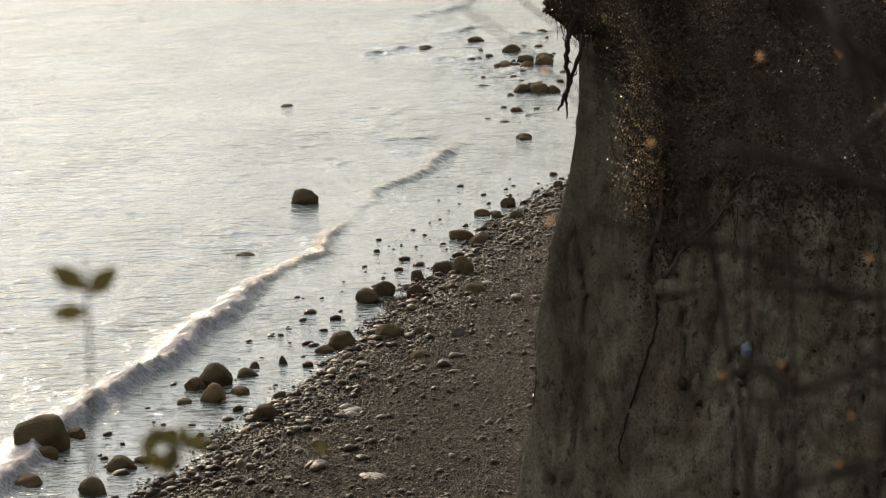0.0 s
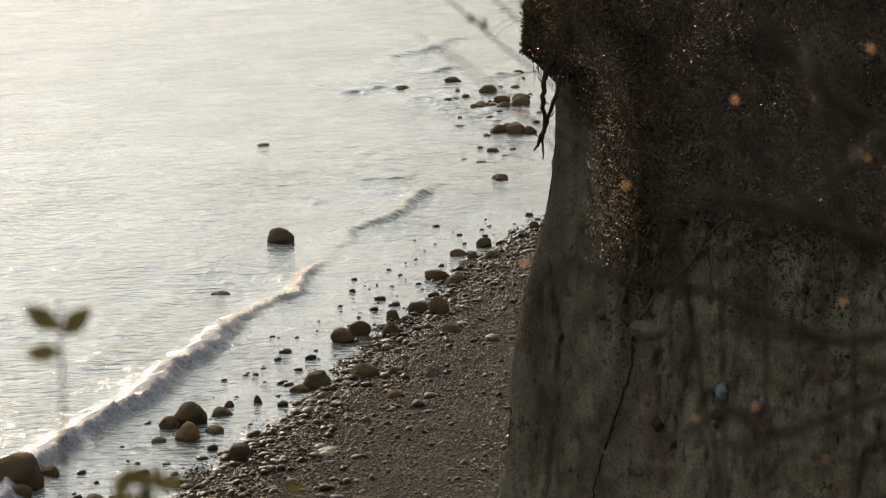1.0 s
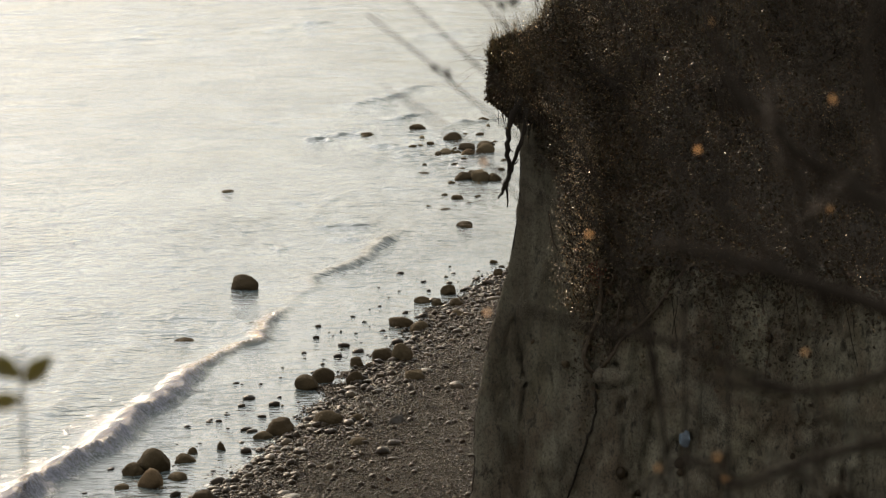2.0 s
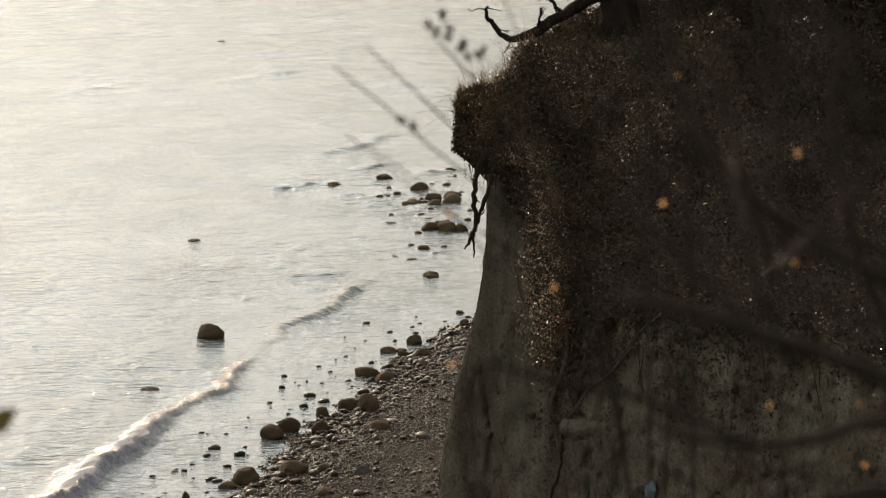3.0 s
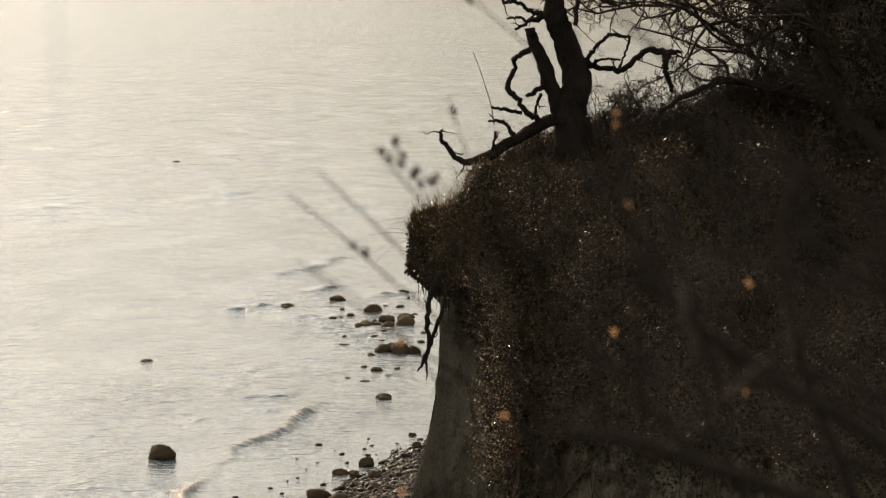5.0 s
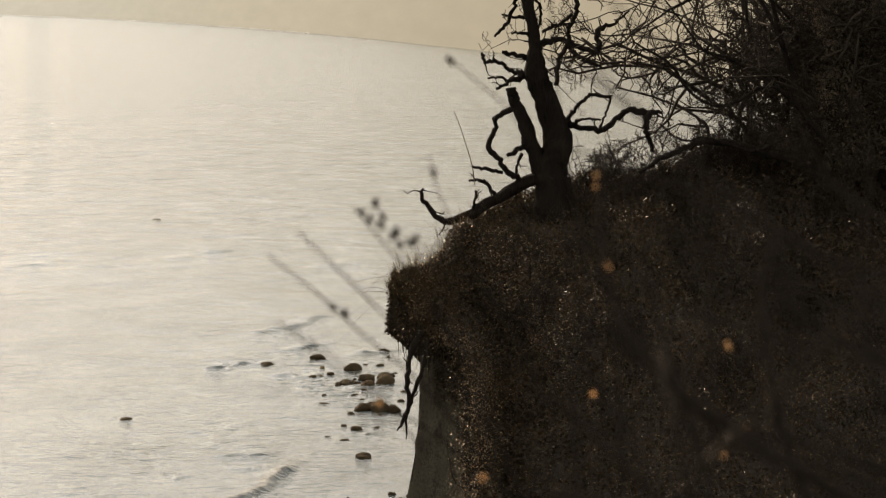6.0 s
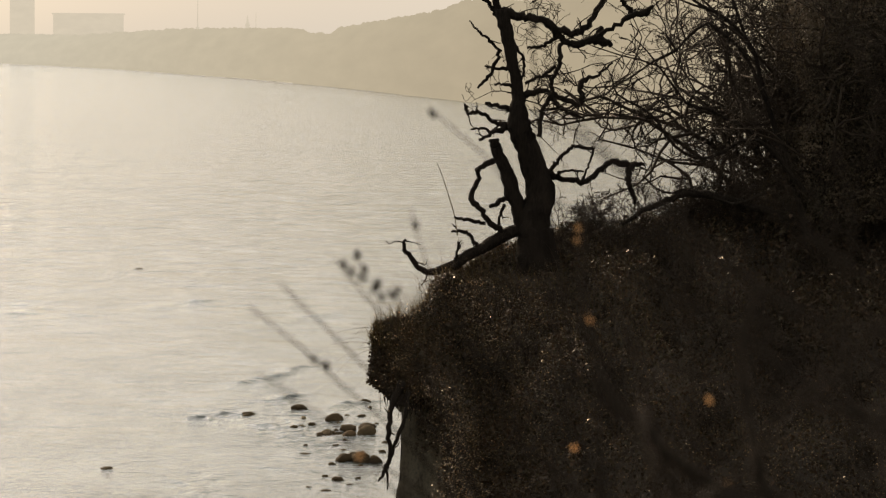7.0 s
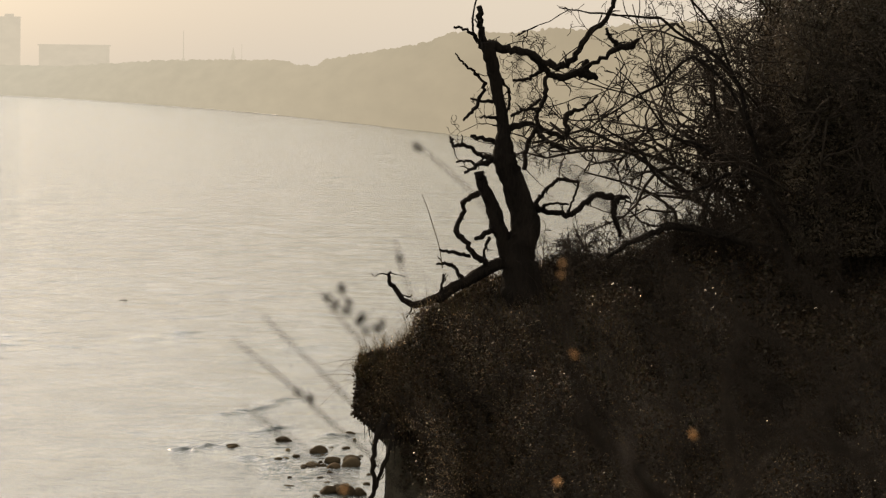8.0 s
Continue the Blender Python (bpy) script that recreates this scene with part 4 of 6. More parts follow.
tube("branch", kept(limb_points([(-60, 324, 23), (-79, 342, 23), (-98, 357, 19), (-113, 374, 12)], 0.00, 0.0)), BARK, tree, sides=7, per=5, wobble=0.026, ragged=0.17, seed=33)
tube("branch", kept(limb_points([(-66, 384, 47), (-81, 401, 31), (-98, 414, 23), (-115, 417, 19)], 0.00, 0.7)), BARK, tree, sides=7, per=5, wobble=0.026, ragged=0.17, seed=34)
tube("branch", kept(limb_points([(-81, 399, 23), (-87, 433, 16), (-80, 462, 12)], 0.00, -1.0)), BARK, tree, sides=7, per=5, wobble=0.026, ragged=0.17, seed=35)


def grow(paths, p, d, length, radius, level, r, bend, kink, split):
    """Adds a wavering stem and its side shoots."""
    n = 5 if level > 1 else 4
    pts, pos, way = [(*p, radius)], np.array(p, float), np.array(d, float)
    for i in range(n):
        way = way + r.normal(size=3) * kink + np.array([0, 0, bend])
        way /= np.linalg.norm(way)
        pos = pos + way * length / n
        pts.append((*pos, radius * (1 - 0.6 * (i + 1) / n)))
        if level > 0:
            for _ in range(split if i else split - 1):
                if r.rand() < (0.6 if level > 2 else 0.37):
                    side = way + r.normal(size=3) * 0.75
                    side /= np.linalg.norm(side)
                    grow(paths, pos, side, length * r.uniform(0.32, 0.58), radius * (0.68 - 0.06 * i), level - 1, r, bend * 0.6, kink * 1.15, split)
    paths.setdefault(level, []).append(pts)


spurs, sr = {}, np.random.RandomState(88)
for points in grown_limbs:
    for row in smooth_path(points, 4)[2:]:
        if sr.rand() < 0.2 and 0.022 < row[3] < 0.16:
            d_ = sr.normal(size=3) * np.array([1, 0.6, 0.9])
            grow(spurs, row[:3], d_ / np.linalg.norm(d_), sr.uniform(0.08, 0.26) + row[3], min(0.55 * row[3], 0.016), 1, sr, 0.0, 0.2, 1)
spur_paths = [[(x, y, z, max(w, 0.006)) for x, y, z, w in q] for paths_ in spurs.values() for q in paths_]
tagged(raw("twig", *tube_data(spur_paths, 4), BARK, tree), kind="stuff")


# ---- roots, stones and litter on the cliff ----
def front(x, z, proud=0.03):
    """A point on the clay face at x and z."""
    a = np.array(max(x - 1.7, 0.02))
    for _ in range(4):
        zb = float(brow(1.7 + a + (fbm((1.7 + a) * 1.3, a * 0, 3, 4) - 0.5) * 0.5))
        px, py, pz = headland_point(a, np.array(min((z + 0.8) / (zb + 0.8), 0.999)))
        a = np.maximum(a + (x - px), 0.01)
    return (x, float(py) - proud, z)


def root(name, rows, label, radius, taper=0.5, group="roots on the cliff", bark=None):
    pts = [(*front(x, z, radius * 1.5), radius * (1 - (1 - taper) * i / len(rows))) for i, (x, z) in enumerate(rows)]
    ob = tube(name, pts, bark or (ROOT_DRY if radius > 0.01 else ROOT), sides=6, per=5, wobble=0.012, ragged=0.15, seed=int(radius * 1e4) + len(rows))
    return tagged(ob, label, "root", group)


root("root", [(3.19, 10.83), (3.14, 10.18), (2.95, 9.65), (2.91, 9.41), (3.07, 9.22), (3.25, 9.44), (3.45, 9.68), (3.9, 10.12), (4.23, 10.59), (4.5, 10.8)], "looping brown tree root hanging down the clay cliff", 0.043)
root("root", [(3.47, 10.66), (3.42, 10.17), (3.34, 9.85), (3.23, 9.46)], "thin brown root hanging over the clay cliff", 0.022)
root("root", [(3.38, 10.7), (3.24, 10.3), (3.2, 9.95), (3.3, 9.6), (3.2, 9.3)], "thin brown root hanging over the clay cliff", 0.02)
root("root", [(2.98, 9.9), (2.9, 9.55), (2.97, 9.25), (3.1, 9.1)], "thin brown root hanging over the clay cliff", 0.017)
root("root", [(3.10, 10.42), (3.11, 9.94), (3.25, 9.46)], "thin brown root hanging over the clay cliff", 0.018)
root("root", [(3.0, 10.75), (2.98, 10.3), (3.02, 9.95), (2.93, 9.6)], "thin brown root hanging over the clay cliff", 0.014)
root("root", [(3.08, 9.12), (3.06, 8.63), (2.91, 8.22), (2.78, 7.81), (2.61, 7.23), (2.48, 6.78), (2.51, 6.57)], "long dark root creeping down a crack in the clay", 0.02, 0.4, bark=ROOT)
root("root", [(2.45, 11.5), (2.5, 11.1), (2.62, 10.9), (2.8, 10.95)], "thin brown root hanging over the clay cliff", 0.012)
root("root", [(5.3, 10.6), (5.5, 9.9), (5.45, 9.2)], "thin brown root hanging over the clay cliff", 0.014)
rr = random.Random(31)
for i in range(26):
    x0, z0 = 2.9 + 3.8 * rr.random(), 10.75 - 0.3 * rr.random()
    root("root", [(x0, z0), (x0 + rr.uniform(-0.1, 0.1), z0 - 0.25), (x0 + rr.uniform(-0.2, 0.2), z0 - rr.uniform(0.4, 1.1))], "thin rootlet trailing over the clay cliff", 0.007)

hang = thing("hanging_root", "dark broken roots dangling under the overhanging turf", "root", place=(2.0, 45.25, 12.9))
tube("strand", [(0.05, 0, 0.25, 0.06), (-0.04, 0, 0.04, 0.05), (-0.11, -0.03, -0.17, 0.036), (-0.14, -0.04, -0.49, 0.036), (-0.125, -0.02, -0.82, 0.03), (-0.19, 0, -1.03, 0.028), (-0.28, 0.02, -1.2, 0.012)], ROOT, hang, sides=8, per=4, wobble=0.016, ragged=0.16, seed=5)
tube("strand", [(-0.16, 0, -0.95, 0.026), (-0.15, 0.01, -1.15, 0.016), (-0.155, 0.02, -1.33, 0.008)], ROOT, hang, sides=6, seed=6, wobble=0.012)
tube("strand", [(0.15, 0.05, 0.1, 0.035), (0.09, 0, -0.3, 0.028), (0.0, -0.03, -0.48, 0.034), (-0.07, -0.02, -0.74, 0.024), (-0.13, 0, -0.95, 0.018)], ROOT, hang, sides=7, per=4, wobble=0.014, ragged=0.16, seed=7)
for i, (ax, az_, bx, bz) in enumerate(((-0.13, -0.4, -0.06, -0.52), (-0.06, -0.7, 0.02, -0.62), (-0.18, -1.0, -0.25, -0.95), (-0.12, -0.2, -0.2, -0.12))):
    tube("spur", [(ax, -0.03, az_, 0.014), ((ax + bx) / 2, -0.04, (az_ + bz) / 2 - 0.02, 0.01), (bx, -0.05, bz, 0.005)], ROOT, hang, sides=5, seed=80 + i, wobble=0.006)

sx, sy, sz = front(3.42, 9.1, 0.0)
bm = stone_mesh("embedded_boulder", 5.53, 3, 0.42)
me = bpy.data.meshes.new("embedded_boulder")
bm.to_mesh(me)
bm.free()
ledge_stone = finish("embedded_boulder", me, CLAY)
ledge_stone.location, ledge_stone.scale, ledge_stone.rotation_euler = (sx, sy + 0.16, sz), (0.75, 0.7, 0.5), (0.2, 0.15, 0.3)
tagged(ledge_stone, "smooth grey boulder stuck in the clay face", "boulder", "stones in the cliff")
for i in range(24):
    x0, z0 = 1.9 + 4.9 * rr.random(), 5.6 + 4.6 * rr.random()
    size = 0.05 + 0.12 * rr.random() ** 2
    ob = new("embedded_stone", rr.choice(COBBLES))
    ob.location, ob.scale = front(x0, z0, -size * 0.1), (size * 1.3, size, size)
    ob.rotation_euler = (rr.uniform(0, 3), rr.uniform(0, 3), rr.uniform(0, 3))
    tagged(ob, "small stone sticking out of the clay face", "stone", "stones in the cliff")

bm = bmesh.new()
bmesh.ops.create_icosphere(bm, subdivisions=2, radius=0.5)
for v in bm.verts:
    v.co *= 1 + 0.5 * noise.noise(v.co * 3.5) + 0.25 * noise.noise(v.co * 9)
me = bpy.data.meshes.new("plastic_scrap")
bm.to_mesh(me)
bm.free()
bag = finish("plastic_scrap", me, PLASTIC, smooth=False)
bag.location, bag.scale = front(4.33, 8.28, 0.03), (0.17, 0.1, 0.24)
tagged(bag, "crumpled pale blue plastic scrap caught on the cliff", "litter")


# ---- vegetation of the slope ----
def leaf_cloud(name, P, size, material, seed, label, category, up=0.0):
    """Many small folded leaves at the points P, as one mesh."""
    r = np.random.RandomState(seed)
    n = len(P)
    q = r.normal(size=(n, 3))
    q[:, 2] += up
    axis = q / np.linalg.norm(q, axis=1)[:, None]
    side = np.cross(axis, r.normal(size=(n, 3)))
    side /= np.linalg.norm(side, axis=1)[:, None]
    nor = np.cross(axis, side)
    s = size[:, None]
    base, tip = P - axis * s * 0.5, P + axis * s * 0.6
    left = P + side * s * 0.38 + nor * s * 0.16
    right = P - side * s * 0.38 + nor * s * 0.16
    V = np.stack([base, left, tip, right], 1).reshape(-1, 3)
    k = (np.arange(n) * 4)[:, None, None]
    T = (np.array([[0, 1, 2], [0, 2, 3]])[None] + k).reshape(-1, 3)
    mesh = bpy.data.meshes.new(name)
    mesh.vertices.add(len(V))
    mesh.vertices.foreach_set("co", V.astype(np.float32).ravel())
    mesh.loops.add(T.size)
    mesh.loops.foreach_set("vertex_index", T.astype(np.int32).ravel())
    mesh.polygons.add(len(T))
    mesh.polygons.foreach_set("loop_start", np.arange(0, T.size, 3, dtype=np.int32))
    mesh.update(calc_edges=True)
    ob = finish(name, mesh, material, smooth=False)
    return tagged(ob, label, category, kind="stuff")


vr = np.random.RandomState(77)


def slope_points(count, a_lo, a_hi, v_lo, v_hi, lift):
    a, v = vr.uniform(a_lo, a_hi, count), vr.uniform(v_lo, v_hi, count)
    x, y, z = headland_point(a, v)
    mound = np.clip(fbm(x * 1.5, z * 1.7, 4, 120) * 2.6 - 0.75, 0.06, 1.5)
    out = vr.rand(count) ** 1.2 * lift * mound * 1.35 * np.clip(a / 2.2, 0.2, 1) * np.where((v > 1.85) & (a < 6.2), 0.4, 1.0)
    return np.stack([x + vr.normal(0, 0.03, count), y - out * 0.75, z + out * 0.6], 1)


def trailing(count, a_lo, a_hi, v_lo, seed, lift=0.15):
    """Points thinning out down the clay, in ragged hanging tongues."""
    a, v = vr.uniform(a_lo, a_hi, count), 1.0 - (1.0 - v_lo) * vr.rand(count) ** 1.5
    tongue = fbm(a * 2.3, a * 0, 4, seed)
    keep = (1.0 - v) / (1.0 - v_lo) < np.clip(tongue * 2.6 - 0.75, 0.04, 1)
    x, y, z = headland_point(a[keep], v[keep])
    out = vr.rand(keep.sum()) * lift
    return np.stack([x + vr.normal(0, 0.03, len(x)), y - 0.02 - out, z], 1)


P = np.concatenate([
    slope_points(120000, 0.6, 10.5, 0.985, 2.03, 0.6),
    slope_points(16000, 0.0, 2.2, 1.2, 2.03, 0.14),
    slope_points(7000, 0.7, 1.75, 0.88, 1.3, 0.22),
    slope_points(3500, 1.2, 9.0, 0.95, 1.02, 0.2),
    slope_points(4000, 0.0, 1.0, 0.985, 1.35, 0.1),
    slope_points(26000, 6.4, 10.8, 1.5, 2.05, 1.5),
    trailing(14000, 0.9, 9.0, 0.80, 301),
    trailing(3000, 0.25, 1.1, 0.86, 305, 0.08)])
leaf_cloud("ground_cover", P, 0.014 + 0.066 * vr.rand(len(P)) ** 2.4, IVY, 5, "dark glossy ivy and bramble leaves over the cliff brow", "undergrowth")


def curtain(count, a_lo, a_hi, z_lo, z_hi, lift):
    """Points on the overgrown edge beside the bare clay, spread evenly in height."""
    a, z = vr.uniform(a_lo, a_hi, count), vr.uniform(z_lo, z_hi, count)
    zb = brow(1.7 + a + (fbm((1.7 + a) * 1.3, a * 0, 3, 4) - 0.5) * 0.5)
    v = np.where(z < zb, (z + 0.8) / (zb + 0.8), 1 + (z - zb) / (crest_z(1.7 + a) - zb))
    x, y, z = headland_point(a, v)
    return np.stack([x + vr.normal(0, 0.04, count), y - 0.03 - vr.rand(count) * lift, z], 1)


# gold leaves set where sun specks show on the brow
P = np.concatenate([curtain(150, 0.72, 1.1, 10.5, 13.1, 0.3), curtain(250, 1.0, 1.8, 11.0, 14.0, 0.3), slope_points(1500, 0.2, 2.8, 1.25, 2.0, 0.3), slope_points(700, 3.0, 7.5, 0.97, 1.5, 0.35), slope_points(450, 4.9, 7.0, 0.95, 1.3, 0.5)])
leaf_cloud("withered_leaves", P, 0.01 + 0.03 * vr.rand(len(P)) ** 2, SUN_GOLD, 6, "withered leaves coloured pale gold for sun glints among the dark brambles", "undergrowth")


rust_at = np.array([3.07, 44.6, 10.7]) + vr.normal(0, 1, (90, 3)) * np.array([0.10, 0.06, 0.09])
leaf_cloud("rust_red_leaves", rust_at, 0.02 + 0.03 * vr.rand(90), RUST, 16, "small clump of rust-red leaves at the foot of the brambles", "undergrowth")


def blades(name, roots_, heights, bend, width, material, seed, label):
    r = np.random.RandomState(seed)
    n = len(roots_)
    ang = r.rand(n) * 6.283
    lean = r.uniform(0.1, 1.0, n) * bend
    dirs = np.stack([np.cos(ang) * lean - 0.25 * bend, np.sin(ang) * lean, np.ones(n)], 1)
    V, steps = [], 4
    across = np.stack([np.cos(ang + 1.57), np.sin(ang + 1.57), np.zeros(n)], 1)
    for i in range(steps + 1):
        t = i / steps
        c = roots_ + dirs * np.array([1, 1, 0]) * (heights * t ** 2)[:, None] + np.array([0, 0, 1]) * (heights * (t - 0.35 * t ** 2 * lean))[:, None]
        w = (width * (1 - 0.85 * t))[:, None]
        V += [c - across * w, c + across * w]
    V = np.stack(V, 1).reshape(-1, 3)
    faces = [[2 * i, 2 * i + 1, 2 * i + 3, 2 * i + 2] for i in range(steps)]
    k = (np.arange(n) * 2 * (steps + 1))[:, None, None]
    Q = (np.array(faces)[None] + k).reshape(-1, 4)
    mesh = bpy.data.meshes.new(name)
    mesh.vertices.add(len(V))
    mesh.vertices.foreach_set("co", V.astype(np.float32).ravel())
    mesh.loops.add(Q.size)
    mesh.loops.foreach_set("vertex_index", Q.astype(np.int32).ravel())
    mesh.polygons.add(len(Q))
    mesh.polygons.foreach_set("loop_start", np.arange(0, Q.size, 4, dtype=np.int32))
    mesh.update(calc_edges=True)
    return tagged(finish(name, mesh, material, smooth=False), label, "grass", kind="stuff")


dew_at = np.concatenate([slope_points(15000, 0.5, 8.0, 1.0, 2.02, 0.85), slope_points(7000, 0.85, 1.35, 0.87, 1.4, 0.6), slope_points(11000, 0.3, 2.6, 1.25, 2.0, 0.6)])


def dew_tips(P, seed, least=0.004):
    """Tiny wet leaf tips, turned about the slant that mirrors the sun along the shore."""
    r = np.random.RandomState(seed)
    n = len(P)
    mid = np.array(to_sun) + np.array([0, -1.0, 0.1])
    nor = mid / np.linalg.norm(mid) + r.normal(size=(n, 3)) * 0.26
    nor /= np.linalg.norm(nor, axis=1)[:, None]
    u = np.cross(nor, r.normal(size=(n, 3)))
    u /= np.linalg.norm(u, axis=1)[:, None]
    w = np.cross(nor, u)
    s = (least + 0.0045 * r.rand(n) ** 2)[:, None]
    V = np.stack([P - u * s * 1.6, P + w * s, P + u * s * 1.6, P - w * s], 1).reshape(-1, 3)
    ob = raw("dew_tips", V, (np.arange(n)[:, None] * 4 + np.arange(4)).tolist(), DEW, smooth=False)
    return tagged(ob, "dew-wet leaf tips glinting over the dark undergrowth", "undergrowth", kind="stuff")


dew_tips(dew_at, 9)
hairs = []
for i in range(70):
    hx, hy, hz = (float(q) for q in headland_point(np.array(rr.uniform(0.02, 0.9)), np.array(rr.uniform(0.985, 1.06))))
    ln = rr.uniform(0.08, 0.35)
    sway = rr.uniform(-0.06, 0.06)
    hairs.append([(hx, hy - 0.02, hz, 0.005), (hx + sway * 0.3, hy - 0.04, hz - ln * 0.5, 0.004), (hx + sway, hy - 0.03, hz - ln, 0.0025)])
tagged(raw("rootlets", *tube_data(hairs, 4), ROOT), "fine rootlets hanging from the torn turf", "root", kind="stuff")
whisks = []
for i in range(9):
    hx, hy, hz = (float(q) for q in headland_point(np.array(rr.uniform(0.0, 0.5)), np.array(rr.uniform(1.6, 2.0))))
    ln, up, droop = rr.uniform(0.2, 0.75), rr.uniform(-0.05, 0.22), rr.uniform(0.05, 0.6)
    whisks.append([(hx, hy, hz, 0.004)] + [(hx - ln * q, hy - 0.1 * q, hz + up * 2 * q - droop * q * q, 0.004 - 0.0015 * q) for q in (0.2, 0.4, 0.6, 0.8, 1.0)])
tagged(raw("drooping_grass", *tube_data(whisks, 3), GRASS), "long dry grass blades drooping over the turf edge", "grass", kind="stuff")
G = slope_points(7500, 0.3, 10.5, 1.0, 2.0, 0.25)
blades("bramble_stalks", G, vr.uniform(0.2, 0.9, len(G)), 1.3, vr.uniform(0.002, 0.0045, len(G)), STALK, 13, "thin tangled dead stalks over the cliff brow")


def sprays(count, a_lo, a_hi, z_lo, z_hi, reach, seed):
    """Added bramble shoots, arching out from the brow into the low sun to hold gold glint leaves along their ends."""
    r = np.random.RandomState(seed)
    stems_, leaves_ = [], []
    a, z = r.uniform(a_lo, a_hi, count), r.uniform(z_lo, z_hi, count)
    zb = brow(1.7 + a + (fbm((1.7 + a) * 1.3, a * 0, 3, 4) - 0.5) * 0.5)
    v = np.where(z < zb, (z + 0.8) / (zb + 0.8), 1 + (z - zb) / (crest_z(1.7 + a) - zb))
    for x0, y0, z0 in zip(*headland_point(a, np.minimum(v, 2.0))):
        out, side, fall = reach * r.uniform(0.6, 1.0), r.normal(0, 0.08), r.uniform(0.0, 0.35)
        q = np.linspace(0, 1, 7)
        path = np.stack([x0 + side * q, y0 + 0.05 - out * q, z0 + 0.5 * out * q * (1 - q) - fall * q ** 2, 0.0018 - 0.001 * q], 1)
        stems_.append(path)
        k = r.randint(3, 9)
        at = path[-3:][r.randint(0, 3, k), :3] + r.normal(0, 0.11, (k, 3))
        leaves_.append(at)
    tagged(raw("bramble_shoots", *tube_data(stems_, 3), TWIG), "added thin shoots arching out over the cliff brow to hold glinting leaves", "bramble", kind="stuff")
    at = np.concatenate(leaves_)
    leaf_cloud("shoot_leaves", at, 0.008 + 0.018 * r.rand(len(at)) ** 2, SUN_GOLD, seed, "withered leaves coloured sun-gold on the added arching shoots", "undergrowth")
    dew_tips(at[r.rand(len(at)) < 0.7] + r.normal(0, 0.05, (1, 3)), seed, 0.0065)


sprays(260, 0.66, 1.1, 10.6, 13.2, 2.7, 41)
sprays(240, 0.9, 4.4, 11.0, 14.2, 1.9, 42)
sprays(220, 4.6, 8.0, 10.2, 13.0, 2.5, 43)
sprays(200, 0.2, 2.2, 12.9, 14.2, 0.7, 44)
G = slope_points(5000, 0.0, 4.5, 1.55, 2.05, 0.08)
blades("grass", G, vr.uniform(0.08, 0.3, len(G)), 0.9, vr.uniform(0.002, 0.005, len(G)), GRASS, 3, "dry brown grass along the cliff edge")
G = slope_points(110, 0.0, 2.6, 1.9, 2.04, 0.03)
blades("long_grass", G, vr.uniform(0.25, 0.6, len(G)), 0.9, np.full(len(G), 0.0028), GRASS, 4, "long bent dry grass stalks on the cliff edge")
G = slope_points(170, 0.0, 0.4, 1.4, 2.02, 0.04)
blades("lip_grass", G, vr.uniform(0.1, 0.42, len(G)), 1.5, np.full(len(G), 0.003), GRASS, 8, "dry grass hair on the overhanging turf")
tagged(tube("grass_stalk", [(3.223, 51.500, 14.889, 0.0083), (3.173, 51.500, 15.214, 0.0074), (3.076, 51.500, 15.538, 0.0065), (2.970, 51.500, 15.861, 0.0055), (2.875, 51.500, 16.092, 0.0046)], GRASS, sides=4), "single tall dry grass stalk beside the dead tree", "grass")


def shrub(place, height, seed, stems, levels, lean=(0, 0), split=2, thick=0.045, label="", spread_=0.45, kink=0.26, finest=0.0055):
    r = np.random.RandomState(seed)
    paths = {}
    for s in range(stems):
        d = np.array([lean[0] + r.normal() * spread_, lean[1] + r.normal() * spread_ * 0.8, 1.0])
        d /= np.linalg.norm(d)
        grow(paths, (r.normal() * 0.15, r.normal() * 0.15, -0.1), d, height * r.uniform(0.6, 0.85), thick * r.uniform(0.6, 1.1), levels, r, 0.02, kink, split)
    ob = thing("shrub", label, "shrub", "shrubs on the cliff top", place)
    for lev, pts in paths.items():
        pts = [[(x, y, z, max(w, finest)) for x, y, z, w in q] for q in pts]
        if lev >= levels - 1 and levels > 2 or lev == levels:
            for q in pts:
                raw("stem" if lev == levels else "limb", *tube_data([q], 6), TWIG, ob)
        else:
            name, sides = ("branch", 4) if lev == levels - 2 and lev else ("twig", 3)
            tagged(raw(name, *tube_data(pts, sides), TWIG, ob), kind="stuff")
    return ob


THORN = "leafless thorn shrub with dense crooked twigs on the cliff top"
LOW = "low tangle of bare bramble stems on the slope"
for i, (x, dy, h, stems, lev, lx_) in enumerate((
        (9.3, 1.2, 6.0, 6, 4, -0.15),
        (9.7, 0.0, 5.4, 6, 4, 0.0), (10.3, -0.8, 5.4, 6, 4, 0.0), (11.0, 0.5, 6.4, 6, 4, 0.0), (9.5, -1.4, 4.2, 5, 4, 0.0), (10.8, -1.8, 4.6, 5, 4, 0.0),
        (10.2, 1.8, 6.6, 6, 4, 0.0), (11.4, 1.4, 6.8, 6, 4, 0.0), (12.0, -0.4, 6.4, 6, 4, 0.0), (11.6, 0.4, 6.6, 7, 4, -0.1), (10.6, 0.9, 6.6, 7, 4, 0.0), (10.2, -0.3, 6.0, 7, 4, 0.0), (11.2, -0.9, 6.2, 7, 4, 0.0), (10.9, 1.9, 7.0, 7, 4, 0.0), (8.7, 0.4, 5.0, 7, 4, 0.05), (9.0, 1.2, 5.6, 6, 4, 0.0))):
    shrub((x, float(crest_y(np.array(x))) + dy, float(crest_z(np.array(x))) - 0.3 + 0.45 * min(dy, 0)), h, 200 + i, stems, lev, (lx_, -0.1), 2, 0.05, THORN, 0.4, 0.36)
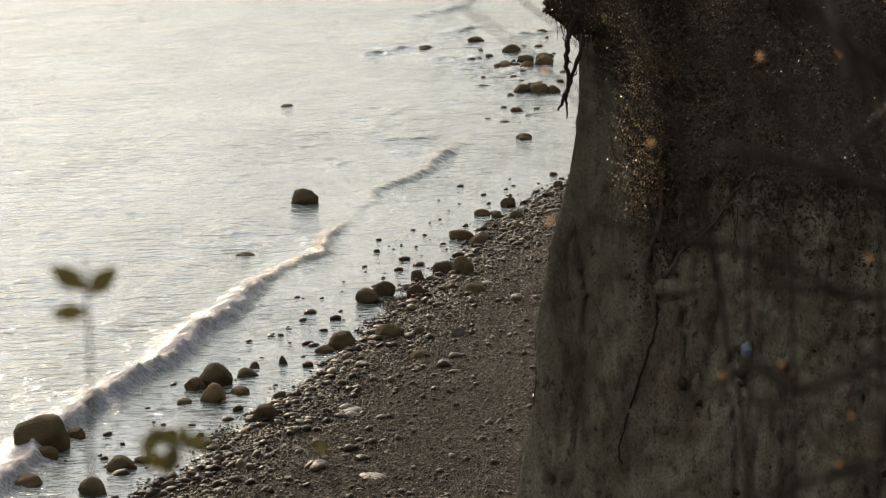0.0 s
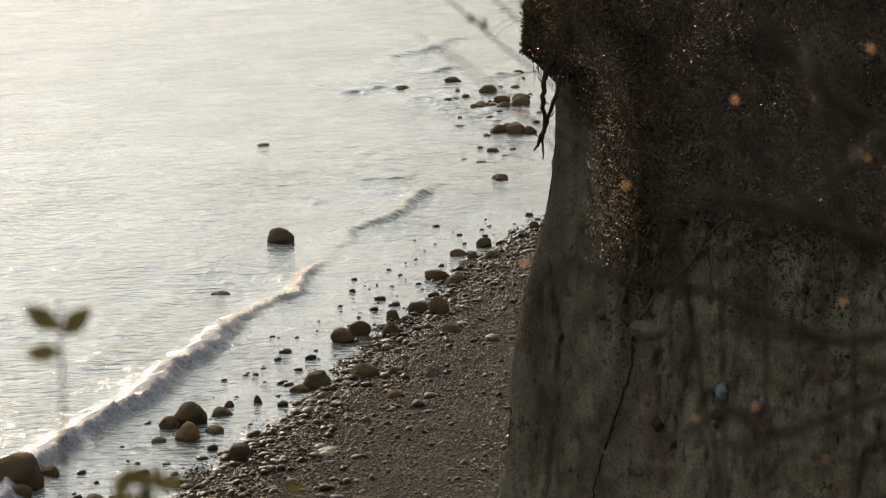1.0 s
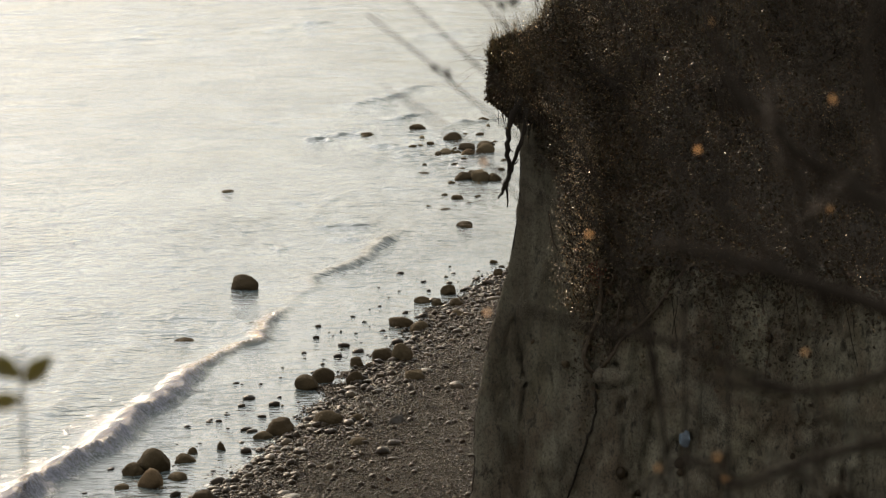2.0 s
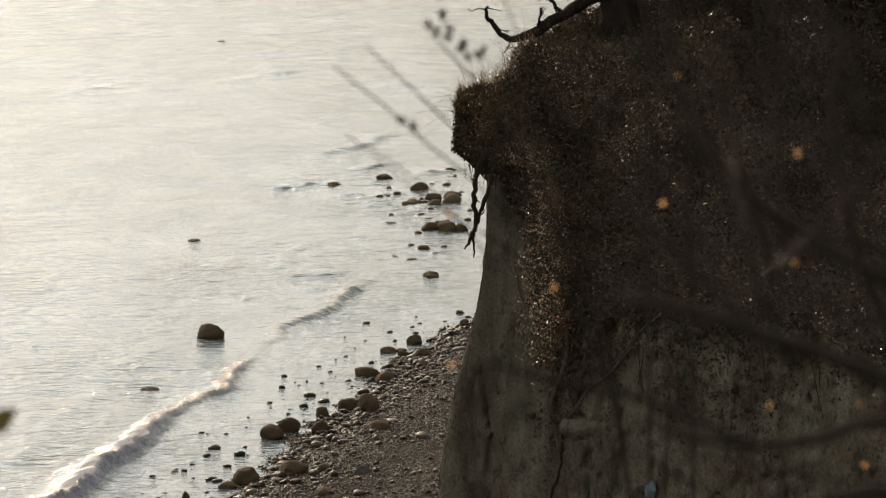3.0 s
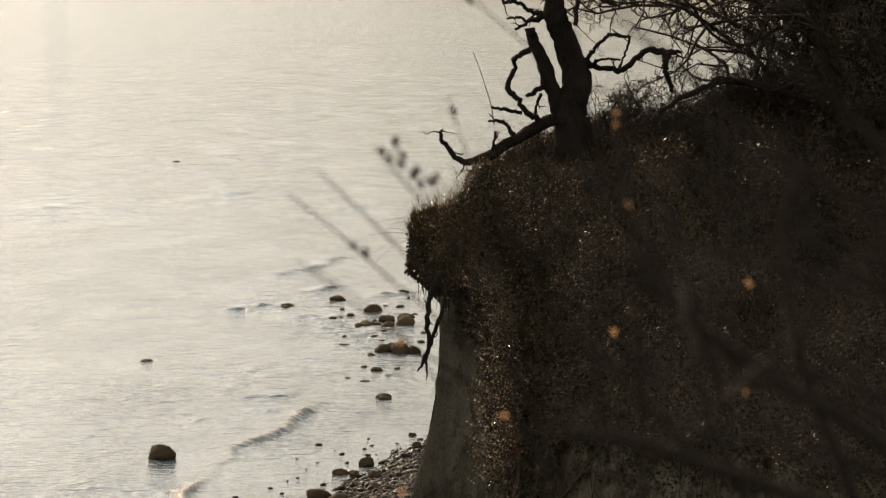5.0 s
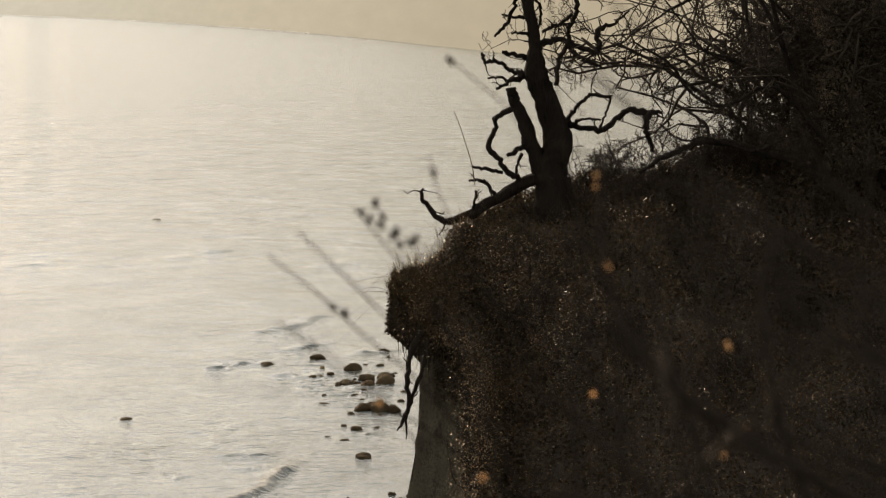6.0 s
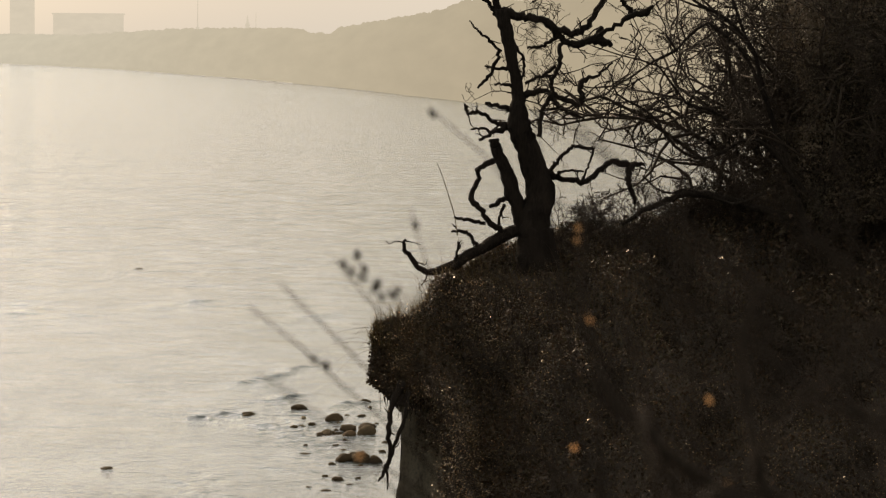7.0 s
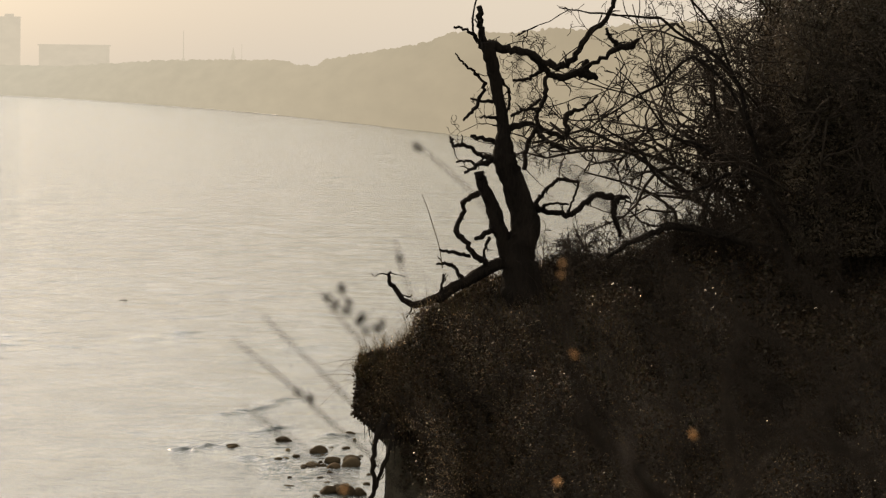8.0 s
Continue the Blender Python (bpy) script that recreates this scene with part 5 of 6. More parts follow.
for i, (x, dy, h, stems, lx_) in enumerate(((8.9, 0.0, 4.8, 4, -0.12), (9.1, 0.6, 5.6, 5, -0.1), (7.9, 1.0, 2.4, 3, 0.0), (8.8, 1.4, 5.0, 4, -0.05), (9.2, -0.3, 5.4, 5, -0.1))):
    shrub((x, float(crest_y(np.array(x))) + dy, float(crest_z(np.array(x))) - 0.3), h, 250 + i, stems, 4, (lx_, -0.1), 1, 0.055, THORN, 0.42, 0.32, 0.0072)
crooked = thing("shrub", "leafless thorn tree with long crooked black limbs", "shrub", "shrubs on the cliff top", (9.6, 50.4, 15.3))
twigs_, tr = {}, np.random.RandomState(61)
for i, pts in enumerate((
        [(8.799, 50.400, 14.953, 0.0813), (8.504, 50.400, 16.047, 0.0723), (8.118, 50.400, 17.136, 0.0632), (7.771, 50.400, 18.178, 0.0542), (7.031, 50.400, 18.686, 0.0407), (6.615, 50.400, 18.988, 0.0361), (6.095, 50.400, 19.036, 0.0289), (5.475, 50.400, 19.074, 0.0226), (4.983, 50.400, 19.149, 0.0136)],
        [(8.086, 50.200, 17.140, 0.0540), (7.745, 50.200, 17.861, 0.0450), (7.117, 50.200, 18.378, 0.0405), (6.605, 50.200, 17.965, 0.0360), (6.091, 50.200, 17.653, 0.0270), (5.632, 50.200, 17.341, 0.0198), (5.354, 50.200, 17.112, 0.0135)],
        [(8.717, 50.000, 15.702, 0.0627), (7.936, 50.000, 16.546, 0.0538), (7.123, 50.000, 16.231, 0.0448), (6.602, 50.000, 16.434, 0.0376), (6.186, 50.000, 16.944, 0.0323), (5.665, 50.000, 17.245, 0.0269), (5.561, 50.000, 17.550, 0.0179), (5.414, 50.000, 17.746, 0.0134)],
        [(8.487, 50.300, 16.051, 0.0541), (7.835, 50.300, 16.681, 0.0451), (7.282, 50.300, 16.948, 0.0379), (6.822, 50.300, 17.125, 0.0316), (6.450, 50.300, 17.574, 0.0271), (6.172, 50.300, 17.933, 0.0198), (5.895, 50.300, 18.201, 0.0135)],
        [(7.786, 50.500, 18.178, 0.0453), (7.557, 50.500, 18.766, 0.0380), (7.229, 50.500, 19.216, 0.0326), (6.812, 50.500, 19.573, 0.0272), (6.260, 50.500, 19.837, 0.0181)],
        [(8.094, 50.100, 15.692, 0.0449), (7.550, 50.100, 15.506, 0.0377), (6.908, 50.100, 15.728, 0.0314), (6.453, 50.100, 15.679, 0.0251), (6.086, 50.100, 15.947, 0.0180)])):
    q = np.array(pts) - np.array([9.6, 50.4, 15.3, 0])
    q[:, 3] *= 0.62
    tube("limb", q, BARK, crooked, sides=7, per=3, wobble=0.02, ragged=0.12, seed=70 + i)
    for row in smooth_path(q, 3)[4:]:
        if tr.rand() < 0.36:
            d_ = np.array([tr.normal() * 0.7 - 0.35, tr.normal() * 0.6, tr.normal() * 0.8])
            grow(twigs_, row[:3], d_ / np.linalg.norm(d_), tr.uniform(0.3, 1.0), min(row[3] * 0.7, 0.018), 2, tr, 0.0, 0.24, 1)
for lev, paths_ in twigs_.items():
    paths_ = [[(x, y, z, max(w, 0.0082)) for x, y, z, w in q] for q in paths_]
    tagged(raw("twig" if lev < 2 else "branch", *tube_data(paths_, 4), BARK, crooked), kind="stuff")
for i in range(20):
    x = 4.9 + 4.0 * (i / 19) ** 1.3 + rr.uniform(-0.15, 0.15)
    shrub((x, float(crest_y(np.array(x))) + rr.uniform(-0.8, 0.4), float(crest_z(np.array(x))) - 0.35), rr.uniform(0.65, 1.25), 300 + i, 5, 3, (rr.uniform(-0.3, 0.3), -0.1), 2, 0.014, LOW, 0.5, 0.26, 0.0048)
for i in range(30):
    a, v = np.array(1.6 + 7.6 * rr.random() ** 0.8), np.array(1.25 + 0.72 * rr.random())
    px, py, pz = headland_point(a, v)
    shrub((float(px), float(py), float(pz)), rr.uniform(0.6, 1.3), 400 + i, 5, 3, (rr.uniform(-0.3, 0.3), -0.35), 2, 0.011, LOW, 0.6)
for i in range(12):
    x = 7.9 + 0.36 * i + rr.uniform(-0.2, 0.2)
    shrub((x, float(crest_y(np.array(x))) - rr.uniform(0.2, 1.6), float(crest_z(np.array(x))) - rr.uniform(0.4, 0.9)), rr.uniform(1.5, 2.6), 440 + i, 5, 3, (rr.uniform(-0.25, 0.15), -0.15), 2, 0.02, LOW, 0.5)
q = np.array([(5.81, 50.5, 15.14, 0.03), (6.26, 50.5, 15.41, 0.045), (6.63, 50.5, 15.57, 0.055), (6.99, 50.5, 15.66, 0.06), (7.40, 50.5, 15.59, 0.06), (7.95, 50.5, 15.45, 0.06), (8.60, 50.5, 15.22, 0.05)])
tagged(tube("fallen_branch", q, BARK, sides=9, per=4, wobble=0.03, ragged=0.15, seed=33), "thick dark fallen branch arching through the brambles", "branch")
# added leaf filling where the shrubs are a dense mesh of twigs
thick_ = np.stack([8.3 + 4.0 * vr.rand(200000), 50.0 + 3.4 * vr.rand(200000), 15.2 + 5.6 * vr.rand(200000)], 1)
thick_ = thick_[(fbm(thick_[:, 0] * 1.3, thick_[:, 2] * 1.3, 4, 140) + 0.3 * (thick_[:, 0] - 9.1) > 0.3) & (thick_[:, 0] > 8.5 + 0.1 * np.abs(thick_[:, 2] - 18))]
leaf_cloud("ivy", thick_, vr.uniform(0.022, 0.055, len(thick_)), CROWN, 15, "added ivy leaves, lightened against the shade, filling the thorn shrubs", "ivy")


# ---- the far side of the bay ----
RIDGE_U = [-0.10, -0.078, -0.060, -0.042, -0.0335, -0.0157, 0.002, 0.011, 0.016, 0.03]
RIDGE_E = [0.0024, 0.0028, 0.0025, 0.0035, 0.0042, 0.0049, 0.0050, 0.0049, 0.0036, 0.003]
HILL_U = [0.012, 0.0165, 0.0215, 0.0245, 0.036, 0.0467, 0.0575, 0.0646, 0.0754, 0.0862, 0.097, 0.106, 0.1187, 0.1367, 0.155, 0.24]
HILL_E = [-0.001, 0.0028, 0.0030, 0.0054, 0.0073, 0.0091, 0.0110, 0.0139, 0.0141, 0.0142, 0.0156, 0.0151, 0.0167, 0.0179, 0.019, 0.022]
SHORE_U = [-0.13, -0.078, -0.0565, -0.0247, 0.0145, 0.047, 0.0707, 0.11, 0.16, 0.24]
SHORE_D = [3300, 2798, 2477, 1987, 1519, 1207, 1047, 860, 680, 520]


def far_land(name, us, es, u_lo, u_hi, count, deep, jag, material, label):
    u = np.linspace(u_lo, u_hi, count)
    v = np.concatenate([np.linspace(0, 1, 14), [1.15, 1.5]])
    U, V = np.meshgrid(u, v)
    D = np.interp(U, SHORE_U, SHORE_D)
    dist = D * (0.94 + deep * V)
    crown = np.interp(U, us, es) * D * (1 + deep) + 18
    top = crown
    tufts = (fbm(U * 900, U * 0, 4, 130) - 0.5) * jag * 2 + (vnoise(U * 6000, U * 0, 131) - 0.5) * jag * 0.6
    rise = np.where(V <= 1, V ** 0.45, 1 - (V - 1) * 0.8)
    Z = -0.5 + (top + 0.5) * rise + tufts * np.clip(V, 0, 1) ** 5 * rise + (fbm(U * dist / 14, V * dist * deep / 14, 3, 133) - 0.5) * jag * 0.2 * (V > 0.05) * (V < 1)
    ob = sheet(name, U * dist, dist, Z, material)
    return tagged(ob, label, "hill", kind="structure")


# the lit haze over land and town walls is put into their emission
LAND = mat_haze_glow("haze_glow_far_land", (0.02, 0.018, 0.012), 1.0, (900, (0.262, 0.233, 0.174)), (1500, (0.315, 0.287, 0.224)), (2700, (0.363, 0.346, 0.289)))
TOWN = mat_haze_glow("haze_glow_town_walls", (0.06, 0.06, 0.055), 1.0, (900, (0.33, 0.298, 0.232)), (2000, (0.37, 0.341, 0.278)), (3000, (0.39, 0.361, 0.30)))
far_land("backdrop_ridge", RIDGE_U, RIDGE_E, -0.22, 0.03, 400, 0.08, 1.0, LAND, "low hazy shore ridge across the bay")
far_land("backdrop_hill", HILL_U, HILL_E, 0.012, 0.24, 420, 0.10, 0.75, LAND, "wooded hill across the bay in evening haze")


su = np.linspace(-0.09, 0.01, 300)
SU, SV = np.meshgrid(su, np.array([0.0, 1.0]))
sd = np.interp(SU, SHORE_U, SHORE_D) * 0.94
sd = sd - (4 + 16 * np.clip(fbm(SU * 700, SU * 0, 3, 150) * 2 - 0.8, 0, 1)) * (1 - SV) + 3 * SV
SURF = mat_plain("far_surf_foam", (0.6, 0.6, 0.6), (0.8, 0.8, 0.8), 0.2, 0.8, 0.02)
tagged(sheet("water_surf_line", SU * sd, sd, np.full(SU.shape, 0.12), SURF), "thin white surf along the far shore", "surf", kind="structure")


def box(name, x0, x1, y0, y1, z0, z1, material, parent, bevel=0.3):
    bm = bmesh.new()
    bmesh.ops.create_cube(bm, size=1)
    bmesh.ops.scale(bm, vec=(x1 - x0, y1 - y0, z1 - z0), verts=bm.verts)
    bmesh.ops.translate(bm, vec=((x0 + x1) / 2, (y0 + y1) / 2, (z0 + z1) / 2), verts=bm.verts)
    bmesh.ops.bevel(bm, geom=bm.edges[:], offset=bevel, segments=1, affect="EDGES")
    return part(name, bm, material, parent)


tower = thing("tower_block", "tall slab block of flats far across the bay", "building", place=(-205, 2950, 0))
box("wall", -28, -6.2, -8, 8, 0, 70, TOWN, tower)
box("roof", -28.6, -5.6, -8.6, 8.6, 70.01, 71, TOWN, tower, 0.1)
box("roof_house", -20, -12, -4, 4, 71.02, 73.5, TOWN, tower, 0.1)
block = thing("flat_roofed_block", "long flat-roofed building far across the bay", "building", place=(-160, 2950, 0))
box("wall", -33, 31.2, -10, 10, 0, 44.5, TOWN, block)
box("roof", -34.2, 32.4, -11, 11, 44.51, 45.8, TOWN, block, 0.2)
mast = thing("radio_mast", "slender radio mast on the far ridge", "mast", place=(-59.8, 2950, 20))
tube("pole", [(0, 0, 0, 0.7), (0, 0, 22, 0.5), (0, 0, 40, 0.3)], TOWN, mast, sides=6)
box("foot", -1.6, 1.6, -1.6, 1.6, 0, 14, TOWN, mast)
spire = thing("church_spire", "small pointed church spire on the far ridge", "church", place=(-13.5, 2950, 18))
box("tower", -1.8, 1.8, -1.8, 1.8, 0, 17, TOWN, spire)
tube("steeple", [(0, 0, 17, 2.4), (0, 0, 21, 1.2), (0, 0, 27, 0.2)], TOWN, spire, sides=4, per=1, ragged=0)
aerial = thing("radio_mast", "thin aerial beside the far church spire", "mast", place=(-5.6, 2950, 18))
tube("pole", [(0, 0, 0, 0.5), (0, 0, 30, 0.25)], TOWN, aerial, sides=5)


# ---- twigs close to the lens ----
def glint(parent, at, seed, size=0.0034):
    """A thin bud scale that the low sun shines through."""
    r = random.Random(seed)
    eye_way = (PIVOT - Vector(at)).normalized()
    n = (to_sun - eye_way).normalized() + Vector((r.uniform(-1, 1), r.uniform(-1, 1), r.uniform(-1, 1))) * 0.12
    bm = bmesh.new()
    bmesh.ops.create_uvsphere(bm, u_segments=14, v_segments=10, radius=size)
    bmesh.ops.scale(bm, vec=(1, 1, 0.1), verts=bm.verts)
    bm.transform(Matrix.Translation(at) @ n.to_track_quat("Z", "Y").to_matrix().to_4x4())
    ob = part("bud", bm, RUSSET, parent, "backlit russet bud")
    ob.data.polygons.foreach_set("use_smooth", [True] * len(ob.data.polygons))
    return ob


def leaf_part(parent, at, length, turn, material, name="leaf"):
    bm = bmesh.new()
    rows = []
    for i in range(7):
        t = i / 6
        w = math.sin(math.pi * min(t * 0.95 + 0.04, 1)) * 0.26 * length
        z = -0.12 * length * t * t
        rows.append([bm.verts.new((s * w, t * length, z + abs(s) * w * 0.35)) for s in (-1, -0.5, 0, 0.5, 1)])
    for a, b in zip(rows, rows[1:]):
        for i in range(4):
            bm.faces.new((a[i], a[i + 1], b[i + 1], b[i]))
    bm.transform(Matrix.Translation(at) @ Euler(turn).to_matrix().to_4x4())
    return part(name, bm, material, parent)


def farther(q, k=1.25):
    """A place carried out along its line of sight, its radius with it."""
    away = PIVOT + (Vector(q[:3]) - PIVOT) * k
    return (*away, *(w * k for w in q[3:]))


def down(first, x_shift=0.0, floor_=16.0):
    """The unseen lower stem, from the ground to the first point."""
    x, y, z, r = first
    return [(x + x_shift, y + 0.1, floor_, r * 1.6), (x + x_shift * 0.6, y + 0.05, (z + floor_) / 2, r * 1.4)]


sprig = thing("leafy_sprig", "slender green sprig with a few small leaves near the lens", "plant")
NEARER = 0.8
pts = [farther(q, NEARER) for q in ((-0.382, 3.300, 17.096, 0.0015), (-0.380, 3.300, 17.184, 0.0014), (-0.377, 3.300, 17.259, 0.0013), (-0.377, 3.300, 17.320, 0.0012), (-0.377, 3.300, 17.376, 0.0009))]
tube("stem", [(*q[:3], 1.5 * q[3]) for q in down(pts[0]) + pts], WETTWIG, sprig, sides=5)
for at, length, turn in zip([(-0.377, 3.300, 17.338), (-0.374, 3.300, 17.333), (-0.378, 3.300, 17.315)], (0.038, 0.038, 0.032), ((1.3, -0.95, 0.3), (1.7, 0.85, -0.3), (1.4, -1.6, 0.4))):
    leaf_part(sprig, farther(at, NEARER), length * 1.2 * NEARER, turn, GREEN)
sprig = thing("leafy_sprig", "yellow-green curled leaf cluster on a low sprig near the lens", "plant")
pts = [farther(q, NEARER) for q in ((-0.317, 3.300, 17.056, 0.0015), (-0.310, 3.300, 17.107, 0.0014), (-0.301, 3.300, 17.150, 0.0012))]
tube("stem", [(*q[:3], 1.5 * q[3]) for q in down(pts[0]) + pts], WETTWIG, sprig, sides=5)
for i, (at, length, side) in enumerate((((-0.327, 3.300, 17.155), 0.032, 0.59), ((-0.314, 3.300, 17.179), 0.029, 1.90), ((-0.290, 3.300, 17.170), 0.032, -2.88), ((-0.325, 3.300, 17.155), 0.033, 2.11), ((-0.287, 3.300, 17.167), 0.030, 1.47), ((-0.285, 3.300, 17.166), 0.021, 0.13), ((-0.301, 3.300, 17.143), 0.023, 0.42))):
    leaf_part(sprig, farther(at, NEARER), length * 1.2 * NEARER, (1.3 + 0.25 * (i % 3), side, 0.5 * (i % 2)), GREEN)
sprig = thing("leafy_sprig", "single pale leaf on a low sprig near the lens", "plant")
pts = [farther(q, NEARER) for q in ((-0.122, 3.300, 17.050, 0.0009), (-0.125, 3.300, 17.107, 0.0008), (-0.127, 3.300, 17.151, 0.0007))]
tube("stem", [(*q[:3], 1.5 * q[3]) for q in down(pts[0]) + pts], WETTWIG, sprig, sides=5)
leaf_part(sprig, pts[-1][:3], 0.026 * NEARER, (1.4, -0.8, 0.2), GREEN)

bush = thing("foreground_shrub", "thin leafless twigs with dark buds close to the lens", "shrub")
for i, pts in enumerate((
        [(-0.006, 3.100, 17.734, 0.0008), (0.050, 3.100, 17.689, 0.0010), (0.088, 3.100, 17.654, 0.0011), (0.138, 3.100, 17.612, 0.0012), (0.199, 3.100, 17.543, 0.0015), (0.255, 3.100, 17.445, 0.0017), (0.289, 3.100, 17.283, 0.0019), (0.305, 3.100, 17.047, 0.0023)],
        [(0.025, 3.100, 17.756, 0.0008), (0.078, 3.100, 17.705, 0.0010), (0.122, 3.100, 17.662, 0.0011), (0.183, 3.100, 17.605, 0.0012), (0.228, 3.100, 17.537, 0.0015), (0.267, 3.100, 17.433, 0.0017), (0.289, 3.100, 17.283, 0.0019)],
        [(0.005, 3.100, 17.667, 0.0006), (0.049, 3.100, 17.630, 0.0008), (0.099, 3.100, 17.590, 0.0009), (0.166, 3.100, 17.549, 0.0012), (0.216, 3.100, 17.503, 0.0013)],
        [(0.081, 3.100, 17.780, 0.0008), (0.106, 3.100, 17.749, 0.0009), (0.128, 3.100, 17.724, 0.0010), (0.167, 3.100, 17.667, 0.0012), (0.200, 3.100, 17.611, 0.0013), (0.228, 3.100, 17.537, 0.0016)],
        [(0.175, 3.100, 17.930, 0.0006), (0.206, 3.100, 17.903, 0.0007), (0.234, 3.100, 17.878, 0.0008), (0.262, 3.100, 17.836, 0.0009), (0.291, 3.100, 17.758, 0.0012), (0.315, 3.100, 17.646, 0.0013), (0.351, 3.100, 17.510, 0.0017)],
        [(0.156, 3.100, 17.833, 0.0006), (0.163, 3.100, 17.802, 0.0006), (0.191, 3.100, 17.735, 0.0008), (0.231, 3.100, 17.668, 0.0010), (0.271, 3.100, 17.589, 0.0012), (0.307, 3.100, 17.454, 0.0016)],
        [(0.274, 3.100, 18.037, 0.0006), (0.276, 3.100, 17.998, 0.0007), (0.278, 3.100, 17.954, 0.0008), (0.284, 3.100, 17.887, 0.0008), (0.302, 3.100, 17.781, 0.0010), (0.327, 3.100, 17.646, 0.0013)],
        [(0.422, 3.100, 17.947, 0.0006), (0.424, 3.100, 17.905, 0.0007), (0.428, 3.100, 17.838, 0.0008), (0.433, 3.100, 17.714, 0.0010), (0.441, 3.100, 17.567, 0.0013)],
        [(0.024, 3.100, 17.656, 0.0007), (0.065, 3.100, 17.627, 0.0008), (0.104, 3.100, 17.592, 0.0009), (0.147, 3.100, 17.540, 0.0011)])):
    p = [farther(q) for q in pts]
    if i in (0, 4, 5, 7):
        p = p + down(p[-1], floor_=13.5)[::-1]
    p = [(x, y, z, w) for x, y, z, w in p]
    tube("twig", p, WETTWIG, bush, sides=6, seed=i)
for i, at in enumerate([(0.065, 3.100, 17.676), (0.104, 3.100, 17.777), (0.095, 3.100, 17.762), (0.142, 3.100, 17.740), (0.129, 3.100, 17.736), (0.118, 3.100, 17.745), (0.112, 3.100, 17.758), (0.074, 3.100, 17.668), (0.233, 3.100, 17.480)]):
    leaf_part(bush, farther(at), 0.016, (1.3 + 0.1 * (i % 4), -0.9 + 0.6 * (i % 3), 0.3), WETTWIG, "bud")
for i, at in enumerate([(0.180, 3.100, 17.920), (0.161, 3.100, 17.808), (0.275, 3.100, 18.009), (0.424, 3.100, 17.936), (0.090, 3.100, 17.768), (0.101, 3.100, 17.779), (0.113, 3.100, 17.765), (0.124, 3.100, 17.749), (0.141, 3.100, 17.743)]):
    leaf_part(bush, farther(at), 0.016, (1.3 + 0.1 * (i % 4), -0.6 + 0.5 * (i % 3), 0.3), WETTWIG, "bud")

bush = thing("foreground_shrub", "dark bare branches with backlit russet buds close to the lens", "shrub")
for i, pts in enumerate((
        [(0.199, 2.200, 17.637, 0.0024), (0.251, 2.200, 17.626, 0.0032), (0.299, 2.200, 17.609, 0.0039), (0.340, 2.200, 17.595, 0.0047), (0.387, 2.200, 17.575, 0.0055), (0.482, 2.200, 17.529, 0.0063), (0.606, 2.200, 17.436, 0.0071)],
        [(0.196, 1.800, 17.675, 0.0006), (0.219, 1.800, 17.688, 0.0008), (0.246, 1.800, 17.710, 0.0010), (0.265, 1.800, 17.727, 0.0010), (0.288, 1.800, 17.749, 0.0011), (0.317, 1.800, 17.782, 0.0013), (0.392, 1.800, 17.849, 0.0016), (0.490, 1.800, 17.887, 0.0019)],
        [(0.251, 2.400, 17.500, 0.0017), (0.317, 2.400, 17.488, 0.0026), (0.370, 2.400, 17.493, 0.0030), (0.423, 2.400, 17.506, 0.0034), (0.525, 2.400, 17.497, 0.0043), (0.660, 2.400, 17.450, 0.0043)],
        [(0.265, 2.400, 17.745, 0.0017), (0.291, 2.400, 17.709, 0.0026), (0.317, 2.400, 17.683, 0.0030), (0.370, 2.400, 17.647, 0.0034), (0.422, 2.400, 17.615, 0.0039), (0.525, 2.400, 17.551, 0.0052), (0.659, 2.400, 17.495, 0.0052)],
        [(0.316, 2.500, 17.714, 0.0013), (0.320, 2.500, 17.680, 0.0018), (0.325, 2.500, 17.648, 0.0018), (0.337, 2.500, 17.592, 0.0022), (0.362, 2.500, 17.536, 0.0027)],
        [(0.199, 2.300, 17.697, 0.0012), (0.229, 2.300, 17.675, 0.0016), (0.266, 2.300, 17.637, 0.0021), (0.304, 2.300, 17.598, 0.0025)],
        [(0.111, 2.400, 17.558, 0.0013), (0.155, 2.400, 17.544, 0.0017), (0.207, 2.400, 17.534, 0.0022), (0.260, 2.400, 17.515, 0.0022), (0.317, 2.400, 17.488, 0.0026)],
        [(0.503, 3.100, 17.758, 0.0022), (0.487, 3.100, 17.691, 0.0028), (0.498, 3.100, 17.606, 0.0033), (0.522, 3.100, 17.521, 0.0039), (0.562, 3.100, 17.422, 0.0050), (0.622, 3.100, 17.218, 0.0050)],
        [(0.301, 2.500, 17.768, 0.0013), (0.315, 2.500, 17.713, 0.0018), (0.330, 2.500, 17.668, 0.0022), (0.349, 2.500, 17.604, 0.0027)],
        [(0.268, 2.500, 17.867, 0.0011), (0.264, 2.500, 17.822, 0.0013), (0.269, 2.500, 17.767, 0.0018), (0.293, 2.500, 17.695, 0.0022)],
        [(0.202, 2.400, 17.412, 0.0017), (0.238, 2.400, 17.434, 0.0022), (0.278, 2.400, 17.414, 0.0026), (0.343, 2.400, 17.435, 0.0030), (0.445, 2.400, 17.450, 0.0039), (0.666, 2.400, 17.425, 0.0039)],
        [(0.246, 2.400, 17.329, 0.0017), (0.286, 2.400, 17.341, 0.0022), (0.343, 2.400, 17.356, 0.0026), (0.446, 2.400, 17.368, 0.0034), (0.668, 2.400, 17.353, 0.0034)])):
    p = [tuple(q) for q in pts]
    if i in (0, 1, 2, 3, 7, 10, 11):
        p = p + down(p[-1])[::-1]
